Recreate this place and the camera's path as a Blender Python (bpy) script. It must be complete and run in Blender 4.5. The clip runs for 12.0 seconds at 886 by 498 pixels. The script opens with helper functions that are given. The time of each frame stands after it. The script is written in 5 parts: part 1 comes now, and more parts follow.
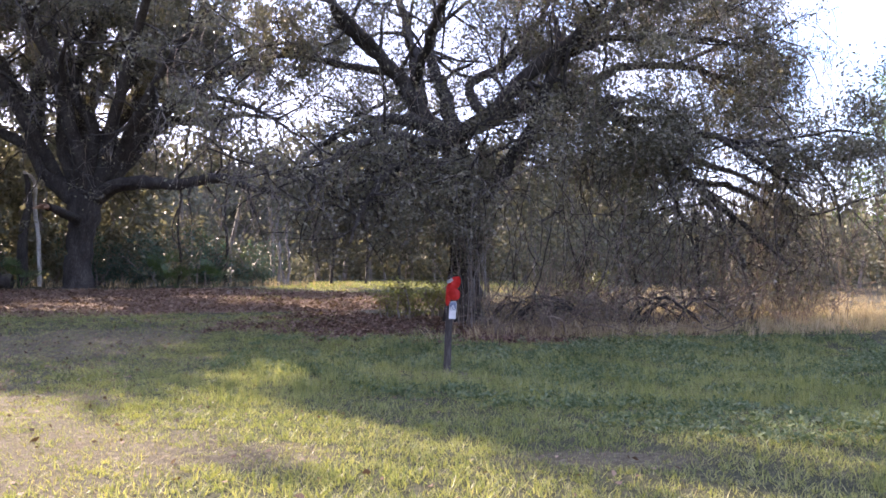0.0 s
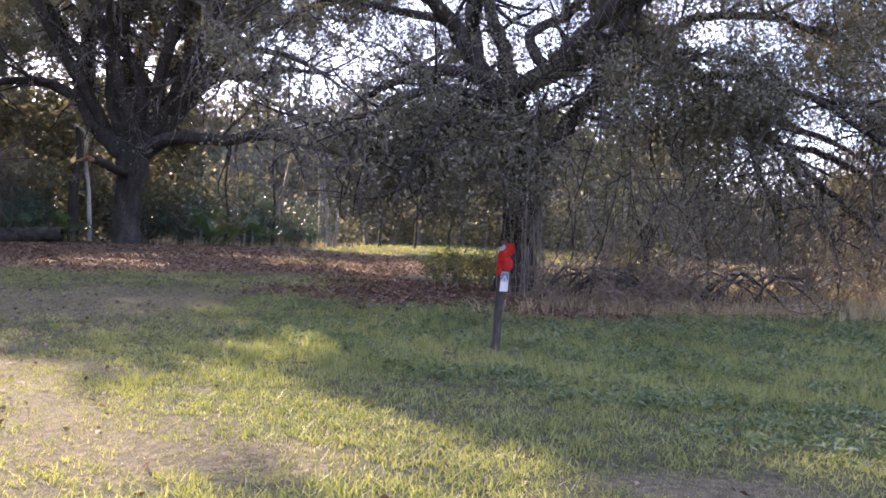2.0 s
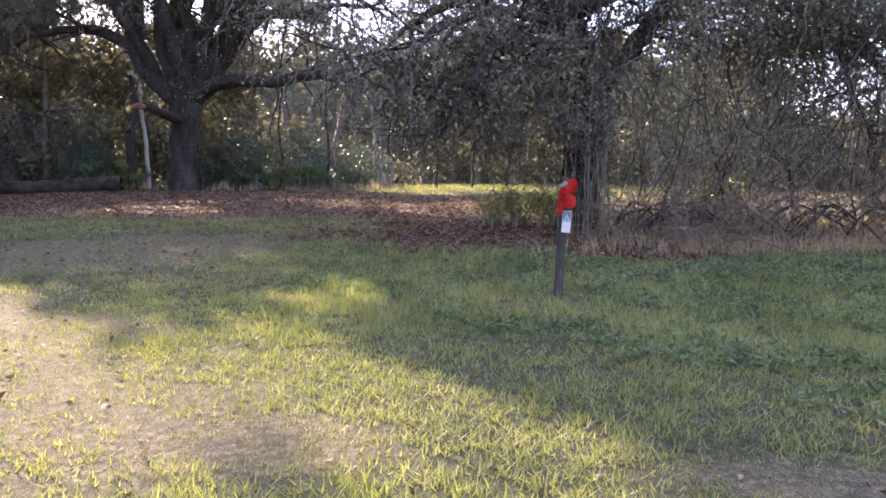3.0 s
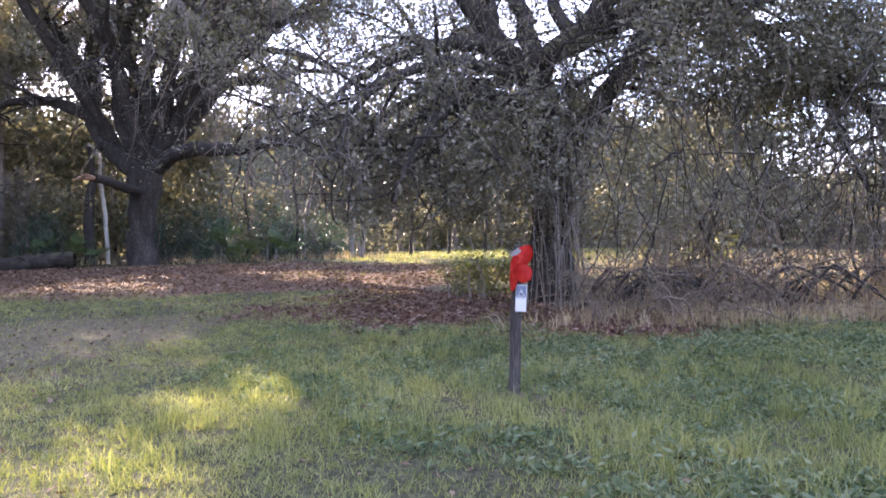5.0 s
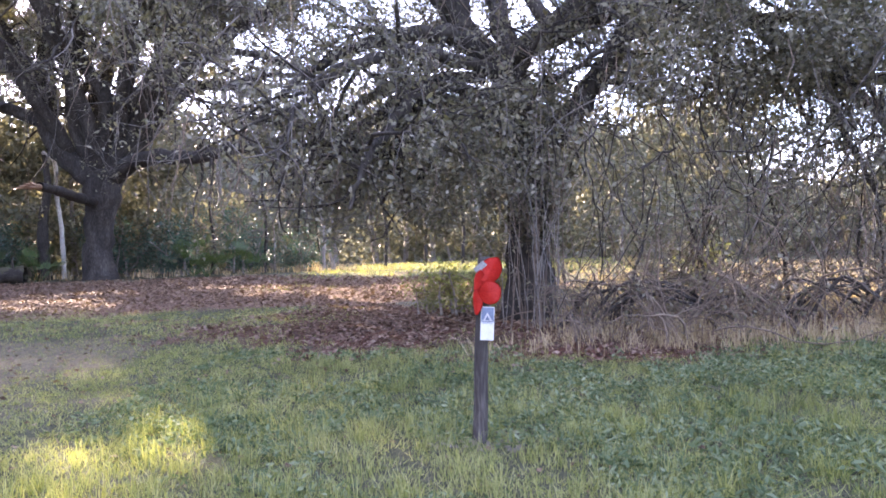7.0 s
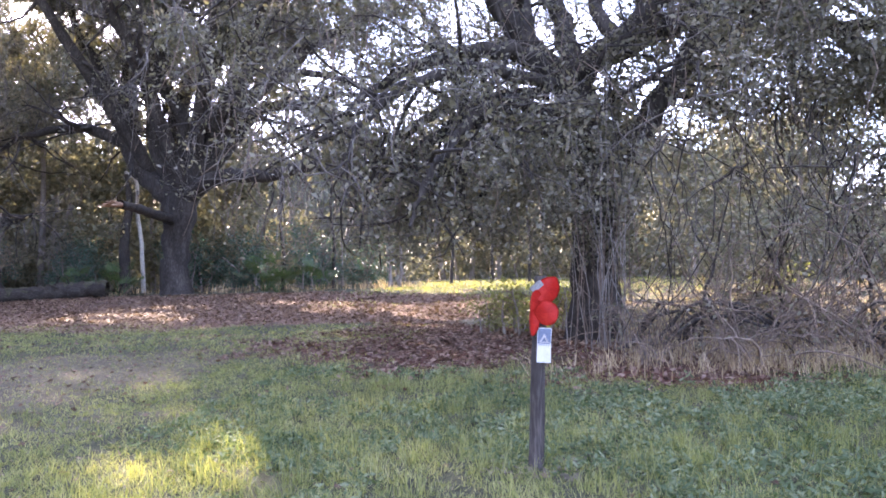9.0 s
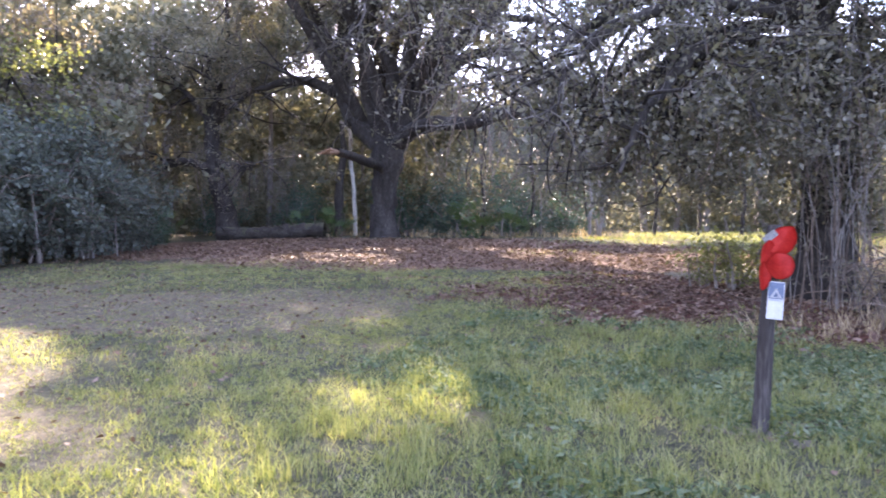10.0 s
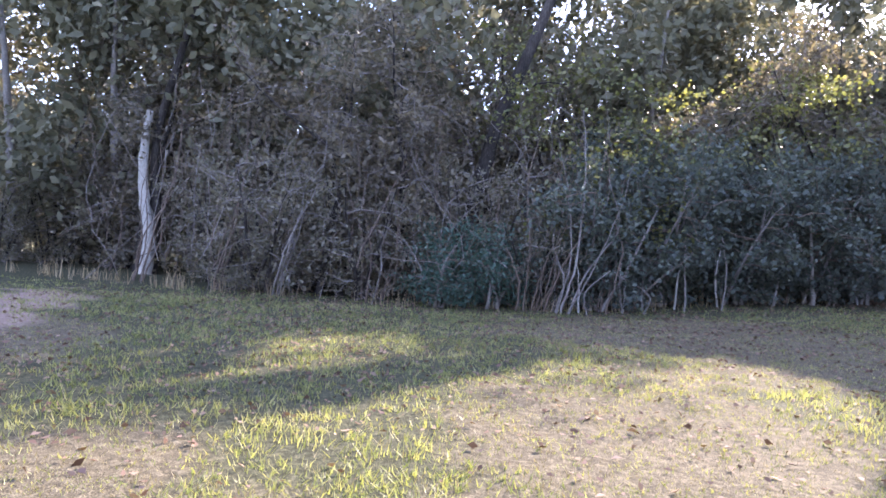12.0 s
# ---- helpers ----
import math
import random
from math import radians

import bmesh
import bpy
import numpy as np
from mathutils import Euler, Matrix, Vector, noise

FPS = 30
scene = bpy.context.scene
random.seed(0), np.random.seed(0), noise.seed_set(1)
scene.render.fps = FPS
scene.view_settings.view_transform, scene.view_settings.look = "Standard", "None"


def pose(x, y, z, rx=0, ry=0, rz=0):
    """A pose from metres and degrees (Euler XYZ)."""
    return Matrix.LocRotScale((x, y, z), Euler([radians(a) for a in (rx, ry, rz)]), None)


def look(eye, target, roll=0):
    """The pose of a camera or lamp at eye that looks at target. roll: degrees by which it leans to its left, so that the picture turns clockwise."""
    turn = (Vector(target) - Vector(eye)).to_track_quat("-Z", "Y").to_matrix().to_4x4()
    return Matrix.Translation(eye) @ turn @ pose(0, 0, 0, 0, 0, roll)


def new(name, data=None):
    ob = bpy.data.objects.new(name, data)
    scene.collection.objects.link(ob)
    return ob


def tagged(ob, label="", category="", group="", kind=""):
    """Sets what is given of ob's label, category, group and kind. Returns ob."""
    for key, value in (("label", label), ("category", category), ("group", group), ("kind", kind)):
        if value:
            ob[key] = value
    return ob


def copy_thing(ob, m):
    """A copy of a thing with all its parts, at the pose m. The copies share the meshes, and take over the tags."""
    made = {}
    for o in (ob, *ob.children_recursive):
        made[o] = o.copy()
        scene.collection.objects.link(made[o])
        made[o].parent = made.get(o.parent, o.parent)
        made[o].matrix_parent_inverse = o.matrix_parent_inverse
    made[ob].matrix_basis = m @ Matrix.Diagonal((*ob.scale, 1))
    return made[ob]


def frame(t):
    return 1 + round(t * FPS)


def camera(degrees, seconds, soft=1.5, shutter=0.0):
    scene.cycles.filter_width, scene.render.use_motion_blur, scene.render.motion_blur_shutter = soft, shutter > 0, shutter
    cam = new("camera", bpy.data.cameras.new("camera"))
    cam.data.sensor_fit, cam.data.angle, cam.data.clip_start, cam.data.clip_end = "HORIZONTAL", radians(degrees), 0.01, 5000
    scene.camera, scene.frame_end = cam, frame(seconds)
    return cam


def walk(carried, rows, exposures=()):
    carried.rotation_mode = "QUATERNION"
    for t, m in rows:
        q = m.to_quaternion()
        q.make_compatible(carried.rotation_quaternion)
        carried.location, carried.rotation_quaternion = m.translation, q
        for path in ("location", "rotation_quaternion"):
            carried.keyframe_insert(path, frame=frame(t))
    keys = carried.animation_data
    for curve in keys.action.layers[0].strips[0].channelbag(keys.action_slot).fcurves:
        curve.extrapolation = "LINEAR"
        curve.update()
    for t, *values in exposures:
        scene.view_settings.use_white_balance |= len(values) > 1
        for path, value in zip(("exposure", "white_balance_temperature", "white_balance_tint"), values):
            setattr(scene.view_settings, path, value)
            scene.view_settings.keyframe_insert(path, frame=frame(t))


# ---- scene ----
cam = camera(63.2, 12.0, 1.7, 0.15)
METRES, EYE, TILT, LEAN, TURN = 7.9, 1.5, 0.0, 0.0, 0.0
ROWS = [
    (0.0, 0.0, 0.0, 0.0, -0.0, 2.75, -0.01),
    (0.5, -0.001, 0.0252, -0.0016, 0.43, 1.93, -0.15),
    (1.0, 0.0031, 0.0664, -0.0004, 1.73, -0.96, -0.53),
    (1.5, -0.0048, 0.1208, -0.0001, 1.43, -1.67, -1.48),
    (2.0, -0.0003, 0.1776, 0.0008, 4.06, -0.01, -1.85),
    (2.5, 0.0023, 0.236, -0.0004, 7.12, -0.67, -1.37),
    (3.0, -0.0, 0.2954, 0.001, 8.78, -4.95, -0.21),
    (5.0, 0.0477, 0.5234, 0.0073, 7.82, 0.28, 1.23),
    (5.5, 0.0534, 0.5847, 0.0118, 5.94, 2.06, 1.23),
    (6.0, 0.0632, 0.6385, 0.0106, 7.47, 1.79, 2.03),
    (6.5, 0.0558, 0.6802, 0.01, 5.54, 1.3, 2.07),
    (7.0, 0.059, 0.7111, 0.0103, 6.39, 1.11, 1.63),
    (7.5, 0.0717, 0.7243, 0.012, 8.91, 0.91, 2.19),
    (9.5, 0.068, 0.7309, 0.0112, 14.73, 2.77, -0.34),
    (10.0, 0.0498, 0.7324, 0.0071, 27.24, -1.36, -0.42),
    (10.5, -0.0028, 0.7308, 0.0078, 32.88, 0.72, -1.56),
    (11.0, -0.0557, 0.7346, 0.0037, 50.51, -0.17, -4.07),
    (11.5, -0.1166, 0.7491, 0.0047, 77.7, 0.04, -1.64),
    (12.0, -0.1741, 0.7422, 0.0042, 81.71, -0.28, -3.8),
]
walk(cam, [(t, pose(0, 0, EYE, TILT, LEAN, TURN) @ pose(METRES * x, METRES * y, METRES * z, 90 + pitch, roll, yaw)) for t, x, y, z, yaw, pitch, roll in ROWS], [(0.0, 2.3, 6200, 33), (2.5, 2.45, 6300, 33), (5.5, 3.02, 6250, 33), (7.5, 3.3, 6250, 34), (9.5, 3.27, 6050, 34), (10.5, 3.07, 5950, 33), (11.0, 2.97, 5800, 32), (11.5, 2.6, 5800, 31), (12.0, 2.73, 5750, 32)])

# ---- light ----
SUN_AZ, SUN_EL = 44.0, 25.0          # degrees left of the y axis, degrees up
sun_dir = Vector((-math.sin(radians(SUN_AZ)) * math.cos(radians(SUN_EL)), math.cos(radians(SUN_AZ)) * math.cos(radians(SUN_EL)), math.sin(radians(SUN_EL))))
sun_data = bpy.data.lights.new("sun", "SUN")
sun_data.energy, sun_data.angle, sun_data.color = 4.5, radians(0.6), (1.0, 0.86, 0.60)
sun = new("sun", sun_data)
sun.matrix_world = look(sun_dir * 90, (0, 0, 0))
world = bpy.data.worlds.new("sky")
scene.world = world
world.use_nodes = True
wn, wl = world.node_tree.nodes, world.node_tree.links
sky = wn.new("ShaderNodeTexSky")
sky.sky_type, sky.sun_disc = "NISHITA", False
sky.sun_elevation, sky.sun_rotation = radians(SUN_EL), radians(-SUN_AZ)
sky.dust_density, sky.ozone_density = 0.5, 2.0
wco = wn.new("ShaderNodeTexCoord")
wmap = wn.new("ShaderNodeMapping")
wmap.inputs["Scale"].default_value = (1.0, 1.0, 2.6)
wnoise = wn.new("ShaderNodeTexNoise")
wnoise.inputs["Scale"].default_value, wnoise.inputs["Detail"].default_value, wnoise.inputs["Roughness"].default_value = 2.2, 7, 0.55
wramp = wn.new("ShaderNodeValToRGB")
wramp.color_ramp.elements[0].position, wramp.color_ramp.elements[1].position = 0.40, 0.70
wmix = wn.new("ShaderNodeMixRGB")
wmix.inputs[2].default_value = (3.3, 3.45, 3.8, 1)
wl.new(wco.outputs["Generated"], wmap.inputs["Vector"])
wl.new(wmap.outputs["Vector"], wnoise.inputs["Vector"])
wl.new(wnoise.outputs["Fac"], wramp.inputs["Fac"])
wl.new(wramp.outputs["Color"], wmix.inputs[0])
wl.new(sky.outputs["Color"], wmix.inputs[1])
wbg = wn["Background"]
wbg.inputs["Strength"].default_value = 0.15
wl.new(wmix.outputs["Color"], wbg.inputs["Color"])


# ---- materials ----
def base_material(name):
    m = bpy.data.materials.new(name)
    m.use_nodes = True
    return m, m.node_tree.nodes, m.node_tree.links, m.node_tree.nodes["Principled BSDF"]


def ramp(nodes, colours, spread=(0.0, 1.0)):
    r = nodes.new("ShaderNodeValToRGB")
    e = r.color_ramp.elements
    while len(e) < len(colours):
        e.new(0.5)
    for i, c in enumerate(colours):
        e[i].position = spread[0] + (spread[1] - spread[0]) * i / (len(colours) - 1)
        e[i].color = (*c, 1)
    return r


def leaf_material(name, colours, rough=0.5, through_light=0.3, patch=0.35, spec=0.35, glow=(1.5, 1.5, 0.7)):
    """Leaves and blades: a tone for each leaf, a slow drift over the plant, some light through them."""
    m, n, l, p = base_material(name)
    geo, co, noi = n.new("ShaderNodeNewGeometry"), n.new("ShaderNodeTexCoord"), n.new("ShaderNodeTexNoise")
    noi.inputs["Scale"].default_value, noi.inputs["Detail"].default_value = 0.6, 3
    l.new(geo.outputs["Position"], noi.inputs["Vector"])
    mix = n.new("ShaderNodeMath")
    mix.operation = "MULTIPLY_ADD"
    l.new(noi.outputs["Fac"], mix.inputs[0])
    mix.inputs[1].default_value = patch * 2
    add = n.new("ShaderNodeMath")
    add.operation = "MULTIPLY_ADD"
    l.new(geo.outputs["Random Per Island"], add.inputs[0])
    add.inputs[1].default_value, add.inputs[2].default_value = 1 - patch, -patch * 0.5
    l.new(add.outputs[0], mix.inputs[2])
    r = ramp(n, colours)
    l.new(mix.outputs[0], r.inputs["Fac"])
    l.new(r.outputs["Color"], p.inputs["Base Color"])
    p.inputs["Roughness"].default_value = rough
    p.inputs["Specular IOR Level"].default_value = spec
    tr, sh = n.new("ShaderNodeBsdfTranslucent"), n.new("ShaderNodeMixShader")
    warm = n.new("ShaderNodeMixRGB")
    warm.blend_type = "MULTIPLY"
    warm.inputs[0].default_value = 1
    warm.inputs[2].default_value = (*glow, 1)
    l.new(r.outputs["Color"], warm.inputs[1])
    l.new(warm.outputs["Color"], tr.inputs["Color"])
    sh.inputs[0].default_value = through_light
    l.new(p.outputs[0], sh.inputs[1])
    l.new(tr.outputs[0], sh.inputs[2])
    l.new(sh.outputs[0], n["Material Output"].inputs["Surface"])
    return m


def rough_material(name, colours, scale=6.0, stretch=(1, 1, 1), rough=0.85, bump=0.5, fine=40.0, fine_amount=0.5):
    """Bark, wood, paint: stains at one scale, grain at another, relief from both."""
    m, n, l, p = base_material(name)
    co, mp = n.new("ShaderNodeTexCoord"), n.new("ShaderNodeMapping")
    mp.inputs["Scale"].default_value = stretch
    l.new(co.outputs["Object"], mp.inputs["Vector"])
    a, b = n.new("ShaderNodeTexNoise"), n.new("ShaderNodeTexNoise")
    a.inputs["Scale"].default_value, a.inputs["Detail"].default_value = scale, 6
    b.inputs["Scale"].default_value, b.inputs["Detail"].default_value = fine, 4
    l.new(mp.outputs["Vector"], a.inputs["Vector"])
    l.new(mp.outputs["Vector"], b.inputs["Vector"])
    mix = n.new("ShaderNodeMixRGB")
    mix.inputs[0].default_value = fine_amount
    l.new(a.outputs["Fac"], mix.inputs[1])
    l.new(b.outputs["Fac"], mix.inputs[2])
    r = ramp(n, colours, (0.3, 0.7))
    l.new(mix.outputs["Color"], r.inputs["Fac"])
    l.new(r.outputs["Color"], p.inputs["Base Color"])
    bm_node = n.new("ShaderNodeBump")
    bm_node.inputs["Strength"].default_value, bm_node.inputs["Distance"].default_value = bump, 0.03
    l.new(mix.outputs["Color"], bm_node.inputs["Height"])
    l.new(bm_node.outputs["Normal"], p.inputs["Normal"])
    p.inputs["Roughness"].default_value = rough
    p.inputs["Specular IOR Level"].default_value = 0.25
    return m


oak_leaf = leaf_material("oak_leaf", [(0.06, 0.057, 0.042), (0.115, 0.108, 0.08), (0.175, 0.163, 0.122), (0.25, 0.225, 0.175)], 0.5, 0.25)
oak_leaf_dull = leaf_material("oak_leaf_dull", [(0.085, 0.08, 0.058), (0.145, 0.135, 0.10), (0.21, 0.192, 0.145), (0.29, 0.255, 0.195)], 0.5, 0.25)
bush_leaf = leaf_material("bush_leaf", [(0.05, 0.063, 0.058), (0.085, 0.10, 0.09), (0.12, 0.14, 0.115), (0.16, 0.18, 0.14)], 0.65, 0.2, 0.35, 0.2)
shrub_leaf = leaf_material("shrub_leaf", [(0.035, 0.075, 0.06), (0.06, 0.11, 0.085), (0.09, 0.15, 0.115)], 0.45, 0.2)
vine_leaf = leaf_material("vine_leaf", [(0.08, 0.10, 0.045), (0.17, 0.18, 0.08), (0.29, 0.28, 0.14)], 0.45, 0.4)
far_leaf = leaf_material("far_leaf", [(0.085, 0.088, 0.058), (0.14, 0.14, 0.092), (0.195, 0.19, 0.125), (0.26, 0.245, 0.16)], 0.6, 0.25, 0.35, 0.2, (1.25, 1.22, 0.95))
pine_leaf = leaf_material("pine_leaf", [(0.04, 0.08, 0.02), (0.09, 0.15, 0.035), (0.16, 0.23, 0.06)], 0.5, 0.35)
palm_leaf = leaf_material("palm_leaf", [(0.03, 0.06, 0.02), (0.06, 0.10, 0.035), (0.10, 0.14, 0.05)], 0.4, 0.2)
grass_green = leaf_material("grass_green", [(0.055, 0.08, 0.034), (0.15, 0.18, 0.072), (0.285, 0.29, 0.118), (0.43, 0.40, 0.24)], 0.5, 0.4, 0.4, 0.4)
grass_dry = leaf_material("grass_dry", [(0.085, 0.075, 0.045), (0.165, 0.145, 0.088), (0.255, 0.22, 0.14), (0.38, 0.33, 0.225)], 0.6, 0.3, 0.35, 0.25)
weed_leaf = leaf_material("weed_leaf", [(0.035, 0.055, 0.03), (0.085, 0.12, 0.065), (0.16, 0.20, 0.12), (0.28, 0.31, 0.21)], 0.8, 0.3, 0.3, 0.15)
reed_tan = leaf_material("reed_tan", [(0.19, 0.14, 0.09), (0.33, 0.25, 0.17), (0.45, 0.36, 0.25), (0.56, 0.47, 0.35)], 0.65, 0.3, 0.35, 0.2)
litter_brown = leaf_material("litter_brown", [(0.06, 0.037, 0.026), (0.14, 0.09, 0.063), (0.22, 0.15, 0.11), (0.31, 0.23, 0.17)], 0.75, 0.1, 0.2, 0.12)
thin_leaf = leaf_material("thin_leaf", [(0.08, 0.068, 0.056), (0.14, 0.124, 0.102), (0.215, 0.19, 0.145), (0.30, 0.265, 0.20)], 0.5, 0.42, 0.35, 0.3, (1.3, 1.25, 0.8))
litter_red = leaf_material("litter_red", [(0.047, 0.03, 0.023), (0.108, 0.067, 0.05), (0.19, 0.125, 0.096), (0.31, 0.23, 0.18)], 0.75, 0.1, 0.2, 0.12)
oak_bark = rough_material("oak_bark", [(0.014, 0.012, 0.011), (0.042, 0.036, 0.031), (0.10, 0.088, 0.076)], 3.0, (1, 1, 0.3), 0.9, 0.9, 24)
twig_grey = rough_material("twig_grey", [(0.11, 0.098, 0.085), (0.24, 0.215, 0.19), (0.38, 0.35, 0.31)], 2.0, (1, 1, 1), 0.85, 0.3, 20)
twig_brown = rough_material("twig_brown", [(0.08, 0.06, 0.045), (0.17, 0.13, 0.10), (0.28, 0.22, 0.17)], 2.0, (1, 1, 1), 0.85, 0.3, 20)
twig_dark = rough_material("twig_dark", [(0.06, 0.052, 0.045), (0.13, 0.115, 0.10), (0.22, 0.20, 0.175)], 2.0, (1, 1, 1), 0.85, 0.3, 20)
rotten_wood = rough_material("rotten_wood", [(0.014, 0.012, 0.010), (0.04, 0.034, 0.029), (0.09, 0.08, 0.066)], 5.0, (0.4, 1, 1), 0.95, 1.0, 25)
pale_bark = rough_material("pale_bark", [(0.22, 0.20, 0.17), (0.45, 0.42, 0.37), (0.62, 0.59, 0.53)], 3.0, (1, 1, 0.5), 0.8, 0.5, 18)
raw_wood = rough_material("raw_wood", [(0.18, 0.10, 0.06), (0.33, 0.21, 0.13), (0.46, 0.33, 0.22)], 5.0, (0.3, 1, 1), 0.8, 0.5, 30)
post_wood = rough_material("post_wood", [(0.02, 0.017, 0.016), (0.05, 0.043, 0.04), (0.14, 0.125, 0.115)], 7.0, (1, 1, 0.12), 0.9, 0.7, 60, 0.45)
red_vinyl = rough_material("red_vinyl", [(0.46, 0.018, 0.014), (0.6, 0.03, 0.022), (0.7, 0.055, 0.04)], 9.0, (1, 1, 1), 0.45, 0.1, 60)
white_paint = rough_material("white_paint", [(0.46, 0.46, 0.47), (0.58, 0.58, 0.59), (0.66, 0.66, 0.67)], 14.0, (1, 1, 1), 0.45, 0.1, 90)
blue_paint = rough_material("blue_paint", [(0.10, 0.125, 0.18), (0.14, 0.175, 0.25), (0.19, 0.23, 0.31)], 16.0, (1, 1, 1), 0.45, 0.1, 90)
grey_bar = rough_material("grey_bar", [(0.25, 0.28, 0.34), (0.33, 0.36, 0.42), (0.4, 0.43, 0.48)], 16.0, (1, 1, 1), 0.6, 0.1, 90)
steel = rough_material("steel", [(0.3, 0.3, 0.3), (0.45, 0.45, 0.44), (0.55, 0.55, 0.54)], 30.0, (1, 1, 1), 0.35, 0.1, 90)
steel.node_tree.nodes["Principled BSDF"].inputs["Metallic"].default_value = 0.9
silver_foil = rough_material("silver_foil", [(0.14, 0.14, 0.15), (0.24, 0.24, 0.25), (0.38, 0.38, 0.4)], 20.0, (1, 1, 1), 0.4, 0.2, 80)
moss_top = rough_material("moss_top", [(0.025, 0.025, 0.016), (0.06, 0.058, 0.036), (0.14, 0.125, 0.085)], 4.0, (1, 1, 1), 0.95, 0.8, 30)


# ---- mesh helpers ----
def vnoise(x, y, scale, seed=0):
    """Smooth value noise on arrays, 0 to 1."""
    rng = np.random.RandomState(seed)
    table = rng.rand(64, 64)
    u, v = x / scale + 1000.0, y / scale + 1000.0
    i, j = np.floor(u).astype(int), np.floor(v).astype(int)
    a, b = u - i, v - j
    a, b = a * a * (3 - 2 * a), b * b * (3 - 2 * b)
    g = lambda p, q: table[p % 64, q % 64]
    return (g(i, j) * (1 - a) + g(i + 1, j) * a) * (1 - b) + (g(i, j + 1) * (1 - a) + g(i + 1, j + 1) * a) * b


def step(a, b, v):
    t = np.clip((v - a) / (b - a), 0, 1)
    return t * t * (3 - 2 * t)


def ground_z(x, y):
    """The lie of the land: level where one walks, rising gently towards the woods ahead."""
    x, y = np.asarray(x, float), np.asarray(y, float)
    z = 0.06 + 0.42 * step(11, 20, y) + 0.85 * step(20, 36, y) + 0.35 * step(34, 50, y)
    return z + (vnoise(x, y, 2.3, 3) - 0.5) * 0.05 + (vnoise(x, y, 0.6, 4) - 0.5) * 0.025


def make_mesh(name, verts, faces, material, smooth=False):
    """A mesh from an array of corners and an array of equal-sided faces."""
    verts, faces = np.asarray(verts, np.float32), np.asarray(faces, np.int32)
    me = bpy.data.meshes.new(name)
    k = faces.shape[1]
    me.vertices.add(len(verts))
    me.vertices.foreach_set("co", verts.ravel())
    me.loops.add(faces.size)
    me.loops.foreach_set("vertex_index", faces.ravel())
    me.polygons.add(len(faces))
    me.polygons.foreach_set("loop_start", np.arange(0, faces.size, k, dtype=np.int32))
    me.polygons.foreach_set("loop_total", np.full(len(faces), k, np.int32))
    if smooth:
        me.polygons.foreach_set("use_smooth", np.ones(len(faces), bool))
    me.update(calc_edges=True)
    me.materials.append(material)
    return me


def part(name, me, parent=None, label=""):
    ob = new(name, me)
    if parent is not None:
        ob.parent = parent
    if label:
        ob["label"] = label
    return ob


def from_bmesh(name, bm, material, smooth=False):
    me = bpy.data.meshes.new(name)
    bm.to_mesh(me)
    bm.free()
    me.materials.append(material)
    if smooth:
        me.polygons.foreach_set("use_smooth", np.ones(len(me.polygons), bool))
    return me


class Tubes:
    """Gathers tapering tubes along lines into one mesh."""

    def __init__(self):
        self.v, self.f, self.n = [], [], 0

    def add(self, points, radii, sides=5, rough=0.0, rng=None):
        p = np.asarray(points, float)
        r = np.asarray(radii, float)
        k = len(p)
        t = np.gradient(p, axis=0)
        t /= np.linalg.norm(t, axis=1)[:, None] + 1e-9
        up = np.array((0.31, 0.17, 0.94)) if abs(t[0][2]) < 0.8 else np.array((0.94, 0.31, 0.17))
        a = np.cross(t, up)
        a /= np.linalg.norm(a, axis=1)[:, None] + 1e-9
        b = np.cross(t, a)
        ang = np.arange(sides) * 2 * math.pi / sides
        rr = np.repeat(r[:, None], sides, 1)
        if rough and rng is not None:
            rr = rr * (1 + rough * (rng.rand(k, sides) - 0.5))
        ring = p[:, None, :] + rr[:, :, None] * (np.cos(ang)[None, :, None] * a[:, None, :] + np.sin(ang)[None, :, None] * b[:, None, :])
        self.v.append(ring.reshape(-1, 3))
        i = np.arange(k - 1)[:, None] * sides
        j = np.arange(sides)[None, :]
        j2 = (j + 1) % sides
        self.f.append(np.stack([i + j, i + j2, i + sides + j2, i + sides + j], -1).reshape(-1, 4) + self.n)
        self.n += k * sides

    def mesh(self, name, material):
        return make_mesh(name, np.concatenate(self.v), np.concatenate(self.f), material, True)


def leaves_mesh(name, centres, length, width, material, rng, flat=0.0, droop=0.0):
    """Rhombic leaves, one at each centre, turned at random; flat=1 lays them level."""
    n = len(centres)
    a = rng.normal(size=(n, 3))
    a[:, 2] = a[:, 2] * (1 - flat) - droop
    a /= np.linalg.norm(a, axis=1)[:, None] + 1e-9
    q = rng.normal(size=(n, 3))
    if flat:
        q[:, 2] *= (1 - flat)
    b = np.cross(np.cross(a, q), a)
    b /= np.linalg.norm(b, axis=1)[:, None] + 1e-9
    s = (0.6 + 0.8 * rng.rand(n))[:, None]
    c = np.asarray(centres)
    nrm = np.cross(a, b) * (width * 0.22) * s
    v = np.stack([c - a * length * 0.5 * s, c + b * width * 0.5 * s + nrm, c + a * length * 0.5 * s, c - b * width * 0.5 * s + nrm], 1).reshape(-1, 3)
    return make_mesh(name, v, np.arange(n * 4).reshape(-1, 4), material)


